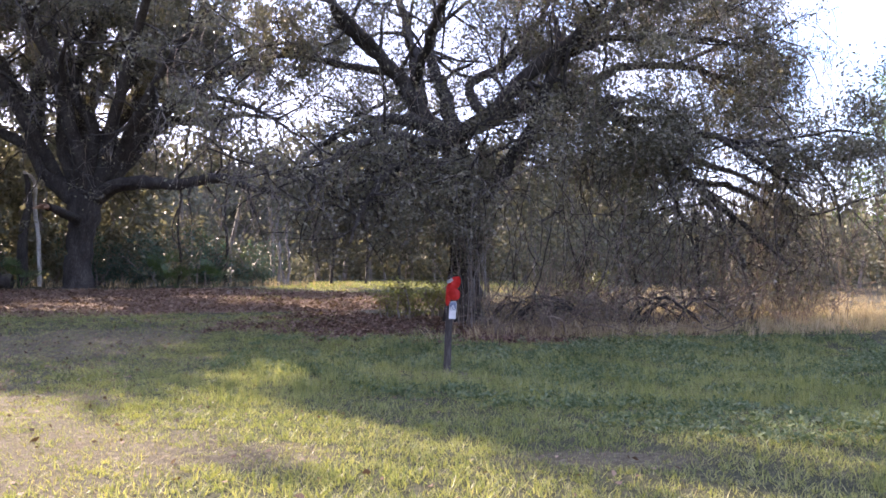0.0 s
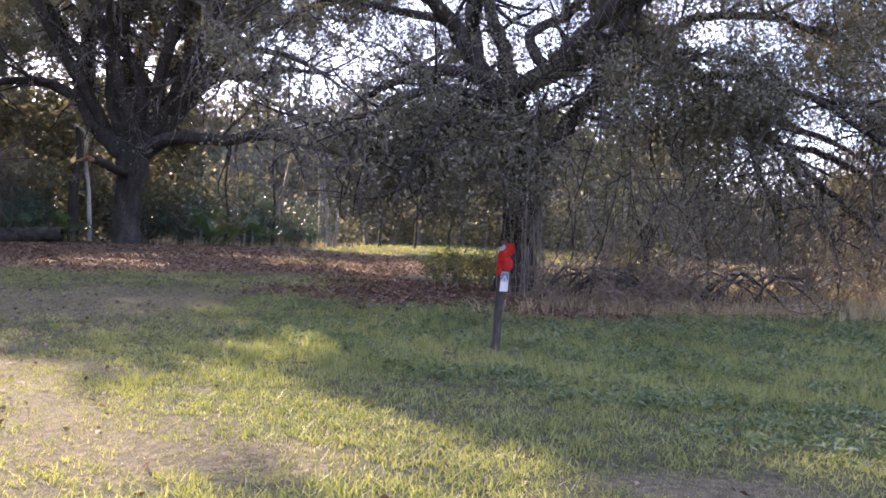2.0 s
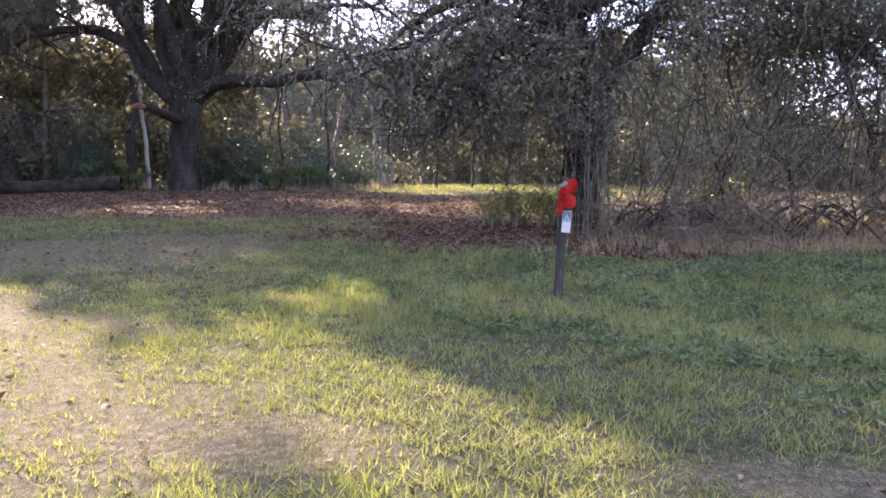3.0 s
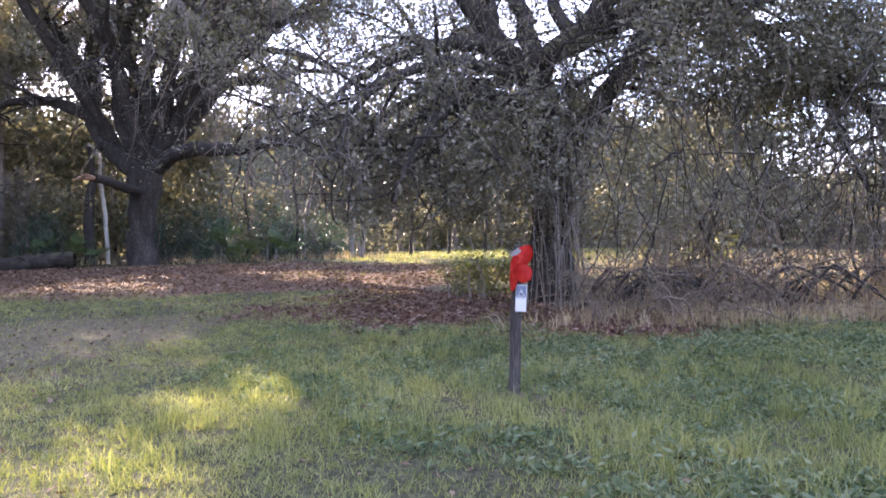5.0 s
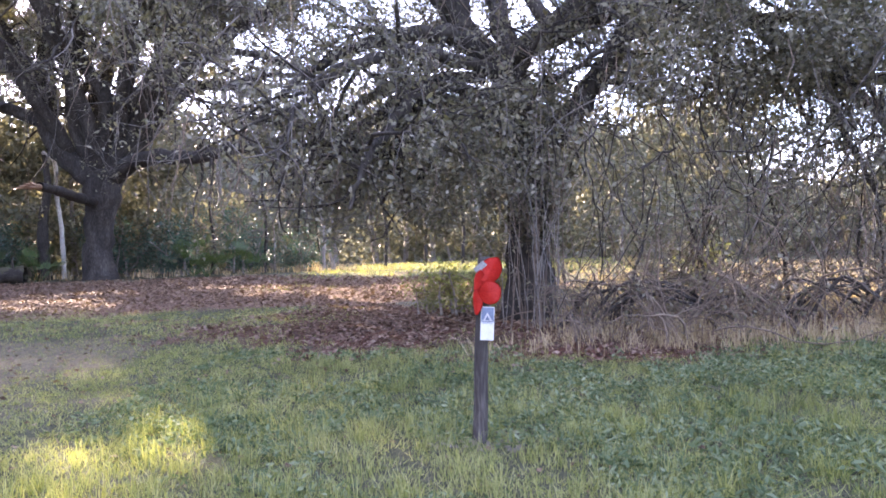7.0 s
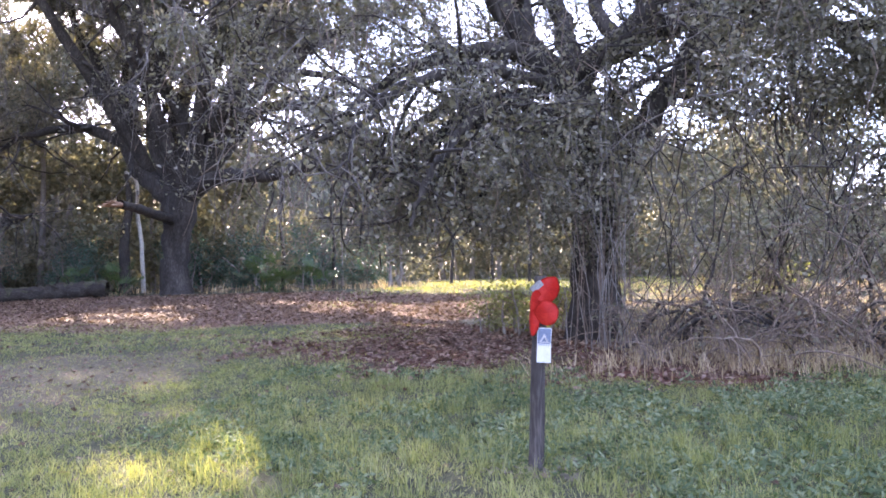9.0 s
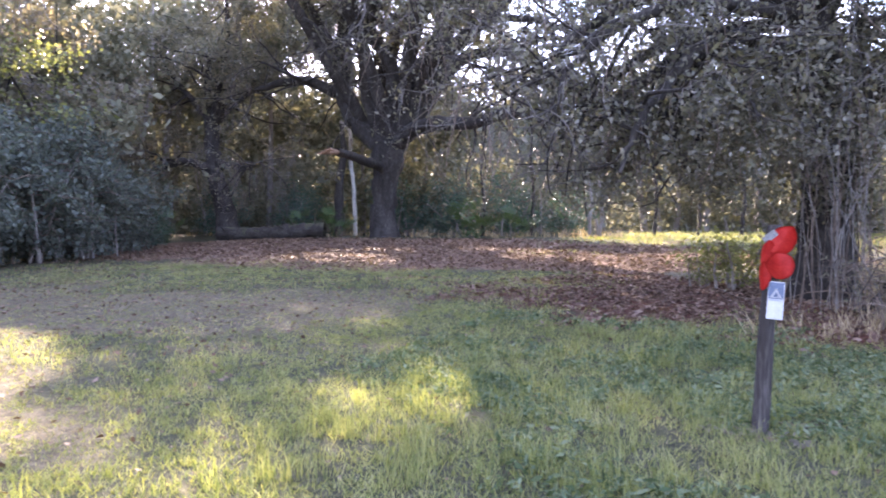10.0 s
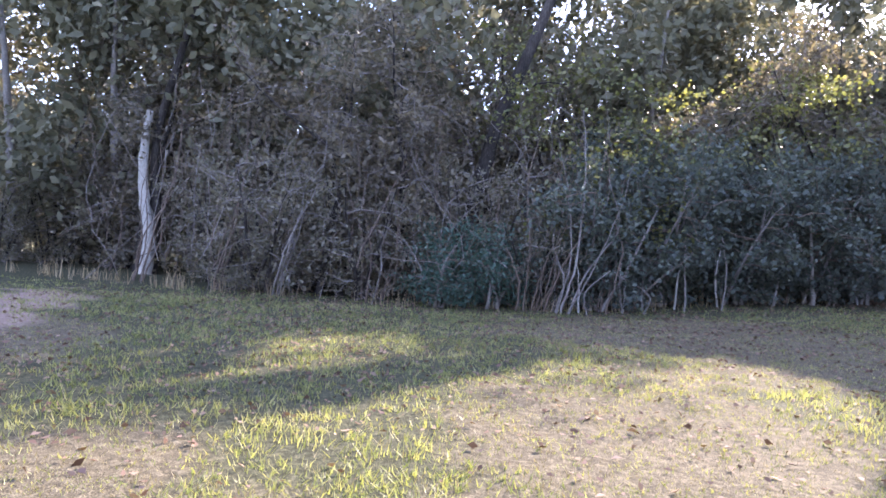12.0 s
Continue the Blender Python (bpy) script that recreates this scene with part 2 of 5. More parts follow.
def curve_line(p0, d, length, k, rng, wobble=0.15, sag=0.0):
    """A wandering line of k points from p0 along d; sag pulls it down towards its end."""
    d = np.asarray(d, float)
    d = d / (np.linalg.norm(d) + 1e-9)
    pts, p, stepl = [np.asarray(p0, float)], np.asarray(p0, float), length / (k - 1)
    for i in range(k - 1):
        d = d + rng.normal(size=3) * wobble + np.array((0, 0, -sag))
        d = d / np.linalg.norm(d)
        p = p + d * stepl
        pts.append(p)
    return np.array(pts)


def refine(points, per=4, rng=None, jitter=0.0):
    """Rounds a coarse line with a Catmull-Rom spline."""
    p = np.asarray(points, float)
    q = np.vstack([2 * p[0] - p[1], p, 2 * p[-1] - p[-2]])
    out = []
    for i in range(len(p) - 1):
        a, b, c, d = q[i:i + 4]
        for u in np.arange(per) / per:
            out.append(0.5 * (2 * b + (c - a) * u + (2 * a - 5 * b + 4 * c - d) * u * u + (3 * b - a - 3 * c + d) * u ** 3))
    out.append(p[-1])
    out = np.array(out)
    if rng is not None and jitter:
        out[1:-1] += rng.normal(size=(len(out) - 2, 3)) * jitter
    return out


# Ground set to be sunlit, by leaving out leaves that shade it: a lane along the sun's own direction, and patches (x, y,
# half sizes).
LIT_LANE_FAR = ((-14.6, -14.0, -12.0, -10.0, -7.4, -5.0, -2.6, -1.2, -0.2, 0.6, 1.6, 3.5, 6.0), (7.6, 9.2, 11.2, 12.4, 11.4, 10.7, 9.3, 7.8, 7.1, 6.5, 5.4, 4.2, 3.2))
LIT_LANE_NEAR = ((-14.6, -13.0, -9.0, -6.0, -2.0, 6.0), (7.6, 5.4, 4.4, 2.6, -1.0, -2.0))
LIT_PATCHES = [(-2.5, 36, 5, 6), (11, 27, 8, 4), (-1.5, 25.2, 3.4, 2.0)]
STREAKS = [(-9.2, 25.0, 5.8, 2.8), (-1.5, 37, 6, 8), (8.5, 17.3, 5, 0.8), (10, 27, 9, 6), (4.5, 6.4, 2.4, 1.2), (-7, 1.0, 4, 2.0)]


def sun_gap(c):
    """True for leaves that would shade the lit lane, patches or streaks; the crowns are cut open there to shape the
    sunlight.
    """
    s = c[:, 2] / sun_dir.z
    gx, gy = c[:, 0] - sun_dir.x * s, c[:, 1] - sun_dir.y * s
    w = 0.35 * (vnoise(gx, gy, 1.1, 9) - 0.5) + 0.25 * (vnoise(gx, gy, 0.45, 10) - 0.5)
    across = gx * sun_dir.y - gy * sun_dir.x
    thin = vnoise(across, gx * 0.22, 0.9, 13)
    out = (gx > -14.6) & (gx < 6) & (gy < np.interp(gx, *LIT_LANE_FAR) + 1.6 * w) & (gy > np.interp(gx, *LIT_LANE_NEAR) + 1.6 * w) & (thin > np.where(gx < -5, 0.47, 0.14))
    for x, y, a, b in LIT_PATCHES:
        out |= ((gx - x) / a) ** 2 + ((gy - y) / b) ** 2 + w < 1
    for x, y, a, b in STREAKS:
        inside = ((gx - x) / a) ** 2 + ((gy - y) / b) ** 2 + w < 1
        out |= inside & (vnoise(gx, gy * 2.2, 1.3, 12) > 0.5)
    return out


# ---- ground ----
def spots(x, y, ellipses, edge=0.5, warp=0.9, seed=20):
    """0 to 1 inside soft, ragged ellipses (x, y, half sizes)."""
    w = warp * (vnoise(x, y, 2.0, seed) - 0.5) + warp * 0.6 * (vnoise(x, y, 0.55, seed + 1) - 0.5)
    out = np.zeros_like(x)
    for ex, ey, a, b in ellipses:
        r = np.sqrt(((x - ex) / a) ** 2 + ((y - ey) / b) ** 2) + w
        out = np.maximum(out, 1 - step(1 - edge, 1 + edge, r))
    return out


LITTER = [(-13, 28, 9, 5.0), (-8, 25.5, 5, 2.8), (-20, 28, 6, 4.5), (-14, 24, 5.0, 2.5), (-4.5, 28, 4, 3)]
RED_LITTER = [(-1.2, 19.2, 3.4, 2.9), (1.8, 17.8, 3.0, 2.4), (-3.2, 21.0, 2.2, 1.6), (4, 19, 3, 3)]
DRY = [(-6.5, 8.6, 2.9, 2.0), (-14, 12.5, 4, 3), (-4.2, 6, 1.7, 3.2), (-1.7, 6.1, 0.8, 0.4), (1.5, 6.0, 0.7, 0.3), (-5.2, 4.4, 2.0, 0.9), (-11, 1.2, 2.5, 1.2), (-9, 14.5, 4, 2.4), (14, 28, 12, 6.5), (-1, 25.2, 4.5, 2.4)]
SAND = [(-14.6, 0.3, 4.2, 1.2)]

axis = lambda lo, hi, s: np.arange(lo, hi + 1e-6, s)
gx = np.concatenate([[-900, -400, -180, -90], axis(-55, -26, 1.5), axis(-25, 14, 0.25), axis(15.5, 50, 1.5), [90, 180, 400, 900]])
gy = np.concatenate([[-900, -400, -150, -60], axis(-30, -5, 1.5), axis(-4, 30, 0.25), axis(31.5, 70, 1.5), [110, 200, 420, 900]])
GX, GY = np.meshgrid(gx, gy)
GZ = ground_z(GX, GY)
nx, ny = len(gx), len(gy)
idx = np.arange(nx * ny).reshape(ny, nx)
gfaces = np.stack([idx[:-1, :-1], idx[:-1, 1:], idx[1:, 1:], idx[1:, :-1]], -1).reshape(-1, 4)


def ground_material():
    m, n, l, p = base_material("meadow_soil")
    geo = n.new("ShaderNodeNewGeometry")
    a, b, c = (n.new("ShaderNodeTexNoise") for _ in range(3))
    for node, s, d in ((a, 1.3, 5), (b, 14.0, 5), (c, 70.0, 3)):
        node.inputs["Scale"].default_value, node.inputs["Detail"].default_value = s, d
        l.new(geo.outputs["Position"], node.inputs["Vector"])
    mixn = n.new("ShaderNodeMixRGB")
    mixn.inputs[0].default_value = 0.55
    l.new(b.outputs["Fac"], mixn.inputs[1])
    l.new(c.outputs["Fac"], mixn.inputs[2])
    layers = [ramp(n, cs, (0.36, 0.63)) for cs in (
        [(0.022, 0.024, 0.014), (0.05, 0.053, 0.03), (0.13, 0.125, 0.075)],
        [(0.045, 0.038, 0.026), (0.095, 0.082, 0.053), (0.19, 0.165, 0.11)],
        [(0.06, 0.035, 0.025), (0.14, 0.085, 0.06), (0.26, 0.18, 0.13)],
        [(0.035, 0.017, 0.012), (0.09, 0.04, 0.027), (0.17, 0.085, 0.055)],
        [(0.15, 0.105, 0.08), (0.25, 0.185, 0.145), (0.33, 0.265, 0.21)])]
    for r in layers:
        l.new(mixn.outputs["Color"], r.inputs["Fac"])
    now = layers[0].outputs["Color"]
    for r, name in zip(layers[1:], ("dry", "litter", "red_litter", "sand")):
        at, mx, ad = n.new("ShaderNodeAttribute"), n.new("ShaderNodeMixRGB"), n.new("ShaderNodeMath")
        at.attribute_name = name
        ad.operation = "MULTIPLY_ADD"
        l.new(a.outputs["Fac"], ad.inputs[0])
        ad.inputs[1].default_value = 0.8
        l.new(at.outputs["Fac"], ad.inputs[2])
        sharp = ramp(n, [(0, 0, 0), (1, 1, 1)], (0.55, 1.05))
        l.new(ad.outputs[0], sharp.inputs["Fac"])
        l.new(sharp.outputs["Color"], mx.inputs[0])
        l.new(now, mx.inputs[1])
        l.new(r.outputs["Color"], mx.inputs[2])
        now = mx.outputs["Color"]
    l.new(now, p.inputs["Base Color"])
    bmp = n.new("ShaderNodeBump")
    bmp.inputs["Strength"].default_value, bmp.inputs["Distance"].default_value = 0.8, 0.04
    l.new(mixn.outputs["Color"], bmp.inputs["Height"])
    l.new(bmp.outputs["Normal"], p.inputs["Normal"])
    p.inputs["Roughness"].default_value, p.inputs["Specular IOR Level"].default_value = 0.95, 0.1
    return m


ground_me = make_mesh("ground", np.stack([GX, GY, GZ], -1).reshape(-1, 3), gfaces, ground_material(), True)
for name, where in (("dry", DRY), ("litter", LITTER), ("red_litter", RED_LITTER), ("sand", SAND)):
    at = ground_me.attributes.new(name, "FLOAT", "POINT")
    at.data.foreach_set("value", spots(GX, GY, where).ravel().astype(np.float32))
ground = tagged(new("ground", ground_me), "grassy clearing with dry patches and brown leaf litter", "ground", kind="structure")


# ---- trees ----
def thing(name, place, label, category, group="", turn=0.0, size=1.0):
    ob = new(name)
    ob.empty_display_size = 0.3
    ob.matrix_basis = pose(*place, 0, 0, turn) @ Matrix.Diagonal((size, size, size, 1))
    return tagged(ob, label, category, group)


def grow_tree(name, place, label, trunk, limbs, seed, leaf_mat, bark, leaves=90, twig_mat=None, side=(2.2, 3.6), per_metre=1.3,
              leaf=(0.10, 0.05), sag=0.03, vines=0, carve=True, category="tree", moss=0, airy=(0.0, 1.0), dense=(), forks=0, stout=1.0, clear=None):
    """A broad old tree. trunk and limbs: lists of (x, y, z, radius) about the tree's foot.
    forks: side limbs to each limb; dense: boxes (x0, x1, y0, y1, z0, z1, factor) of thicker or thinner leaf; clear: (x, z), no twig below z left of x."""
    rng = np.random.RandomState(seed)
    tree = thing(name, place, label, category)
    org = np.array(place, float)
    twig_mat = twig_mat or bark

    def limb_line(rows, per=5):
        rows = np.asarray(rows, float)
        return refine(rows[:, :3], per, rng, 0.03), np.interp(np.linspace(0, 1, (len(rows) - 1) * per + 1), np.linspace(0, 1, len(rows)), rows[:, 3]) * stout

    tb = Tubes()
    pts, rad = limb_line(trunk)
    rad = rad * (1 + 0.7 * np.exp(-(pts[:, 2] - pts[0, 2]) / 0.35))
    tb.add(pts, rad, 14, 0.18, rng)
    part("trunk", tb.mesh("trunk", bark), tree)
    twigs, anchors, weights = Tubes(), [], []
    lines = [limb_line(rows) for rows in limbs]
    for pts, rad in lines[:]:
        for k in range(forks):
            i = int((0.35 + 0.5 * (k + rng.rand()) / forks) * (len(pts) - 1))
            if rad[i] < 0.06:
                continue
            along = (pts[i + 1] - pts[i]) / (np.linalg.norm(pts[i + 1] - pts[i]) + 1e-9)
            out = rng.normal(size=3) * np.array((1, 1, 0.5))
            out -= along * out.dot(along)
            fork = curve_line(pts[i], along + 0.9 * out / np.linalg.norm(out) + np.array((0, 0, 0.15)), rng.uniform(2.0, 4.2), 14, rng, 0.16)
            if clear and fork[:, 2].min() < clear[1] + 0.6:
                continue
            lines.append((fork, np.linspace(rad[i] * 0.62, 0.02, 14)))
    for pts, rad in lines:
        tb = Tubes()
        tb.add(pts, rad, 9, 0.15, rng)
        part("limb", tb.mesh("limb", bark), tree)
        seg = np.linalg.norm(np.diff(pts, axis=0), axis=1)
        run = seg.sum()
        for _ in range(int(run * per_metre) + 3):
            u = 0.2 + 0.8 * rng.rand() ** 0.7
            i = min(int(u * (len(pts) - 1)), len(pts) - 2)
            p0, along = pts[i], pts[i + 1] - pts[i]
            along = along / np.linalg.norm(along)
            d = along * 0.5 + rng.normal(size=3) * 0.75 + np.array((0, 0, 0.12))
            ln = rng.uniform(*side) * (1.1 - 0.4 * u)
            r0 = min(rad[i] * 0.5, 0.07)
            line = curve_line(p0, d, ln, 7, rng, 0.22, sag)
            if clear and line[0][0] < clear[0] and line[:, 2].min() < clear[1]:
                continue
            bough = Tubes()
            bough.add(line, np.linspace(r0, 0.012, 7), 5)
            part("bough", bough.mesh("bough", bark), tree)
            heavy = 0.2 + rng.rand() ** 1.6
            for _ in range(5):
                j = rng.randint(2, 7)
                l2 = curve_line(line[j], rng.normal(size=3) + (line[j] - line[j - 1]) * 1.5, rng.uniform(0.7, 1.6), 5, rng, 0.3, sag * 2.5)
                if clear and l2[0][0] < clear[0] and l2[:, 2].min() < clear[1]:
                    continue
                twigs.add(l2, np.linspace(0.013, 0.005, 5), 3)
                anchors.append(l2[1:])
                weights.append(np.full(len(l2) - 1, heavy))
                for _ in range(2):
                    k = rng.randint(1, 5)
                    l3 = curve_line(l2[k], rng.normal(size=3), rng.uniform(0.3, 0.7), 3, rng, 0.3, sag * 4)
                    twigs.add(l3, (0.007, 0.005, 0.003), 3)
                    anchors.append(l3)
                    weights.append(np.full(len(l3), heavy))
    if vines:
        hang, hang2 = Tubes(), Tubes()
        pool = np.concatenate(anchors)
        reach = pool[pool[:, 0] > 1.5]
        for p0 in np.concatenate([pool[rng.randint(0, len(pool), vines // 2)], reach[rng.randint(0, len(reach), vines // 2)]]):
            ln = min(rng.uniform(0.6, 2.6), max(p0[2] - (0.4 if p0[0] > 0.6 else 1.7), 0.3))
            (hang if rng.rand() < 0.45 else hang2).add(curve_line(p0, (rng.normal() * 0.25, rng.normal() * 0.25, -1), ln, 6, rng, 0.18, 0.1), np.linspace(0.011, 0.005, 6), 3)
        part("hanging_vines", hang2.mesh("hanging_vines", twig_brown), tree, "brown leafless vines hanging from the limbs")["kind"] = "stuff"
        part("hanging_vines", hang.mesh("hanging_vines", twig_dark), tree, "grey leafless vines hanging from the limbs")["kind"] = "stuff"
    part("twigs", twigs.mesh("twigs", twig_mat), tree, "fine grey twigs")["kind"] = "stuff"
    pool = np.concatenate(anchors)
    n = int(leaves * 1000)
    w = np.concatenate(weights)
    full = np.zeros(len(pool), bool)
    for x0, x1, y0, y1, z0, z1, factor in dense:
        inside = (pool[:, 0] > x0) & (pool[:, 0] < x1) & (pool[:, 1] > y0) & (pool[:, 1] < y1) & (pool[:, 2] > z0) & (pool[:, 2] < z1)
        w = np.where(inside, w * factor, w)
        full |= inside & (factor > 1)
    pick = rng.choice(len(pool), n, p=w / w.sum())
    c = pool[pick] + rng.normal(size=(n, 3)) * 0.15
    c = c[(c[:, 2] > 0.25) & (full[pick] | (c[:, 2] > airy[0]) | (rng.rand(n) < airy[1]))]
    if carve:
        c = c[~sun_gap(c + org)]
    part("crown", leaves_mesh("crown", c, leaf[0], leaf[1], leaf_mat, rng, 0.0, 0.15), tree, "small dark grey-green leaves")
    if moss:
        strands = Tubes()
        for p0 in pool[rng.randint(0, len(pool), moss)]:
            for _ in range(3):
                strands.add(curve_line(p0 + rng.normal(size=3) * 0.05, (0, 0, -1), rng.uniform(0.3, 1.1), 4, rng, 0.12), (0.012, 0.02, 0.014, 0.003), 3)
        part("hanging_moss", strands.mesh("hanging_moss", twig_dark), tree, "grey strands of hanging moss")["kind"] = "stuff"
    return tree


NEAR_OAK_TRUNK = [(0.1, 0, -0.3, 0.46), (0.14, 0, 1.54, 0.42), (0.12, 0, 2.93, 0.44), (0, 0, 4, 0.42), (-0.15, 0, 4.85, 0.34)]
NEAR_OAK_LIMBS = [
    [(-0.25, 0, 4.74, 0.28), (-1.12, -0.2, 5.8, 0.24), (-1.85, -0.6, 6.75, 0.2), (-2.55, -1, 7.36, 0.16), (-3.08, -1.4, 7.79, 0.12), (-3.54, -2, 8.81, 0.07), (-4.01, -2.4, 9.72, 0.03)],
    [(-1.09, -0.2, 5.77, 0.2), (-1.23, 0.6, 7.42, 0.16), (-1.53, 1.2, 8.59, 0.13), (-2.04, 2, 10.41, 0.09), (-2.79, 2.6, 12.41, 0.03)],
    [(-0.2, 0, 4.85, 0.24), (-0.35, 0.6, 6.31, 0.2), (-0.81, 1.2, 7.45, 0.16), (-0.69, 1.8, 8.81, 0.12), (-0.17, 2.4, 10.93, 0.08), (0.19, 3, 13.33, 0.03)],
    [(-0.11, 0, 5.08, 0.26), (0.85, -0.3, 5.63, 0.22), (1.88, -0.6, 6.72, 0.19), (2.85, -1, 7.36, 0.15), (3.92, -1.4, 7.94, 0.11), (5.02, -2, 8.68, 0.07), (5.98, -2.4, 9.45, 0.03)],
    [(0.73, -0.3, 5.53, 0.16), (0.31, 0.6, 6.63, 0.14), (1.46, 1.4, 7.59, 0.11), (2.59, 2.4, 9.37, 0.08), (3.56, 3, 11.55, 0.03)],
    [(0.26, 0, 5.31, 0.26), (1.69, 0.4, 6, 0.22), (3.12, 0.5, 6.37, 0.2), (4.54, 0.5, 5.66, 0.17), (5.58, 0.3, 4.67, 0.15), (6.41, 0, 3.85, 0.12), (7.37, -0.3, 2.82, 0.09), (8.74, -0.6, 1.53, 0.04)],
    [(0.2, 0, 2.9, 0.26), (0.78, -0.15, 3.55, 0.24), (1.31, -0.3, 4.26, 0.22), (2.02, -0.4, 5.27, 0.19), (2.47, -0.6, 6.6, 0.16), (3.45, -0.9, 7.98, 0.12), (4.35, -1.4, 9.22, 0.06)],
    [(-0.25, 0, 4.7, 0.2), (-1.11, -0.6, 5.35, 0.17), (-1.81, -1.2, 5.27, 0.14), (-2.46, -1.8, 4.99, 0.11), (-3.41, -2.4, 4.38, 0.07), (-4.2, -2.8, 3.45, 0.03)],
    [(-0.08, 0, 3.85, 0.16), (-1.39, -0.9, 4.07, 0.13), (-2.32, -1.8, 3.73, 0.1), (-2.92, -2.5, 3.09, 0.06), (-3.27, -2.8, 2.4, 0.03)],
    [(-1.85, -0.6, 6.72, 0.12), (-3.14, -1, 6.77, 0.09), (-4.29, -1.4, 6.91, 0.06), (-5.12, -1.8, 6.53, 0.03)],
    [(3.12, 0.5, 6.37, 0.15), (4.66, 1, 7.23, 0.12), (6.41, 1.4, 7.51, 0.1), (8.3, 1.6, 7.07, 0.07), (9.8, 1.6, 6.41, 0.03)],
    [(4.54, 0.5, 5.66, 0.12), (5.67, -0.4, 5.38, 0.1), (6.94, -1, 4.73, 0.08), (8.06, -1.4, 3.79, 0.05), (9.06, -1.4, 2.79, 0.02)],
    [(2.85, -1, 7.33, 0.11), (4.61, -0.4, 7.71, 0.09), (6.57, 0, 7.85, 0.07), (8.44, 0.4, 7.52, 0.04)],
    [(-1.2, 0, 6.47, 0.14), (-0.78, -2, 7.16, 0.11), (-0.37, -3.4, 7.69, 0.08), (0.1, -4.4, 8.47, 0.03)],
    [(-0.2, 0, 4.16, 0.14), (-1.21, -1.6, 4.19, 0.12), (-1.84, -2.6, 3.61, 0.1), (-2.29, -3.3, 2.74, 0.07), (-2.51, -3.6, 1.95, 0.03)],
    [(-0.25, 0, 4.74, 0.14), (-1.6, -2.2, 4.63, 0.11), (-2.56, -3.2, 4.17, 0.08), (-3.23, -3.8, 3.43, 0.05), (-3.44, -4, 2.67, 0.03)],
    [(2.85, -1, 7.36, 0.12), (5.01, 0.5, 8.97, 0.09), (7.43, 1.5, 9.53, 0.07), (9.49, 2, 9.05, 0.03)],
    [(5.58, 0.3, 4.67, 0.11), (7.32, 1.2, 4.51, 0.09), (9.06, 1.8, 3.94, 0.06), (10.5, 2, 2.44, 0.03)],
    [(6.41, 0, 3.85, 0.09), (7.18, -0.4, 2.29, 0.06), (7.69, -0.6, 1.23, 0.03)],
    [(6.41, 1.4, 7.51, 0.08), (8.72, 2.2, 8.44, 0.06), (10.81, 2.6, 7.88, 0.03)],
    [(0.03, 0, 4.16, 0.08), (0.82, -0.8, 4.47, 0.06), (1.66, -1.2, 4.83, 0.04), (2.35, -1.4, 4.94, 0.02)],
    [(6.41, 0, 3.85, 0.1), (8.05, 0.6, 3.62, 0.08), (9.41, 0.8, 2.68, 0.05), (10.21, 0.8, 1.56, 0.02)],
    [(7.08, -1, 4.73, 0.08), (8.74, -0.6, 4.66, 0.06), (9.89, -0.4, 3.79, 0.04), (10.3, -0.2, 2.6, 0.02)],
    [(5.58, 0.3, 4.67, 0.09), (5.75, -0.6, 3.17, 0.06), (6.1, -0.9, 1.96, 0.03)],
    [(-0.11, 0, 3.7, 0.06), (0.23, -0.9, 4.01, 0.04), (0.5, -1.2, 4.4, 0.02)],
    [(-0.05, 0, 4.31, 0.06), (0.36, -1.2, 4.98, 0.04), (0.91, -1.5, 5.34, 0.02)],
    [(-0.15, 0, 3.5, 0.14), (-1.0, -1.0, 3.9, 0.11), (-2.0, -1.6, 3.3, 0.09), (-2.6, -1.9, 2.7, 0.06), (-2.9, -2.0, 2.1, 0.03)],
    [(-0.6, -0.4, 4.6, 0.12), (-2.4, -0.8, 4.4, 0.1), (-3.6, -1.0, 3.6, 0.07), (-4.2, -1.2, 2.8, 0.03)],
    [(-0.2, -0.1, 3.9, 0.12), (-1.2, -0.6, 3.4, 0.1), (-1.7, -1.0, 2.8, 0.07), (-1.9, -1.2, 2.1, 0.03)],
    [(0.87, 0, 5.7, 0.14), (1.56, 2.5, 6.81, 0.12), (2.88, 4.5, 7.71, 0.09), (4.9, 6, 7.92, 0.05)],
    [(-0.2, 0, 4.93, 0.16), (-1.22, 2.6, 6.49, 0.13), (-2.05, 4.6, 7.36, 0.1), (-3.37, 6.2, 7.17, 0.05)],
]
near_oak = grow_tree("live_oak", (0.45, 19.6, 0.45), "broad live oak with low sweeping limbs and hanging grey vines", NEAR_OAK_TRUNK, NEAR_OAK_LIMBS, 71, oak_leaf, oak_bark,
                     leaves=175, twig_mat=twig_dark, side=(1.6, 3.2), per_metre=1.5, leaf=(0.092, 0.048), sag=0.05, vines=2000, airy=(2.2, 0.4), forks=1, clear=(0.6, 1.35),
                     dense=[(4.0, 10.3, -5, 6, 4.0, 14, 2.2), (1.4, 4.0, -5, 6, 6.5, 14, 2.0), (1.6, 6.2, -5, 4, 3.0, 6.5, 2.6), (4.0, 10.3, -5, 6, 0, 4.0, 0.9), (10.3, 16, -9, 9, 0, 16, 0.06), (-3.8, -0.7, -5, 0.6, 1.6, 3.6, 1.5), (-9, -3.8, -5, 3, 0, 5.0, 0.3), (-3.8, 0.3, -5, 1, 0, 1.6, 0.1), (-1.6, 2.2, -3, 1, 4.4, 7.4, 0.45), (-7, -1.6, -5, 3, 4.6, 10.5, 1.5)])
ivy_rng = np.random.RandomState(74)
ivy = []
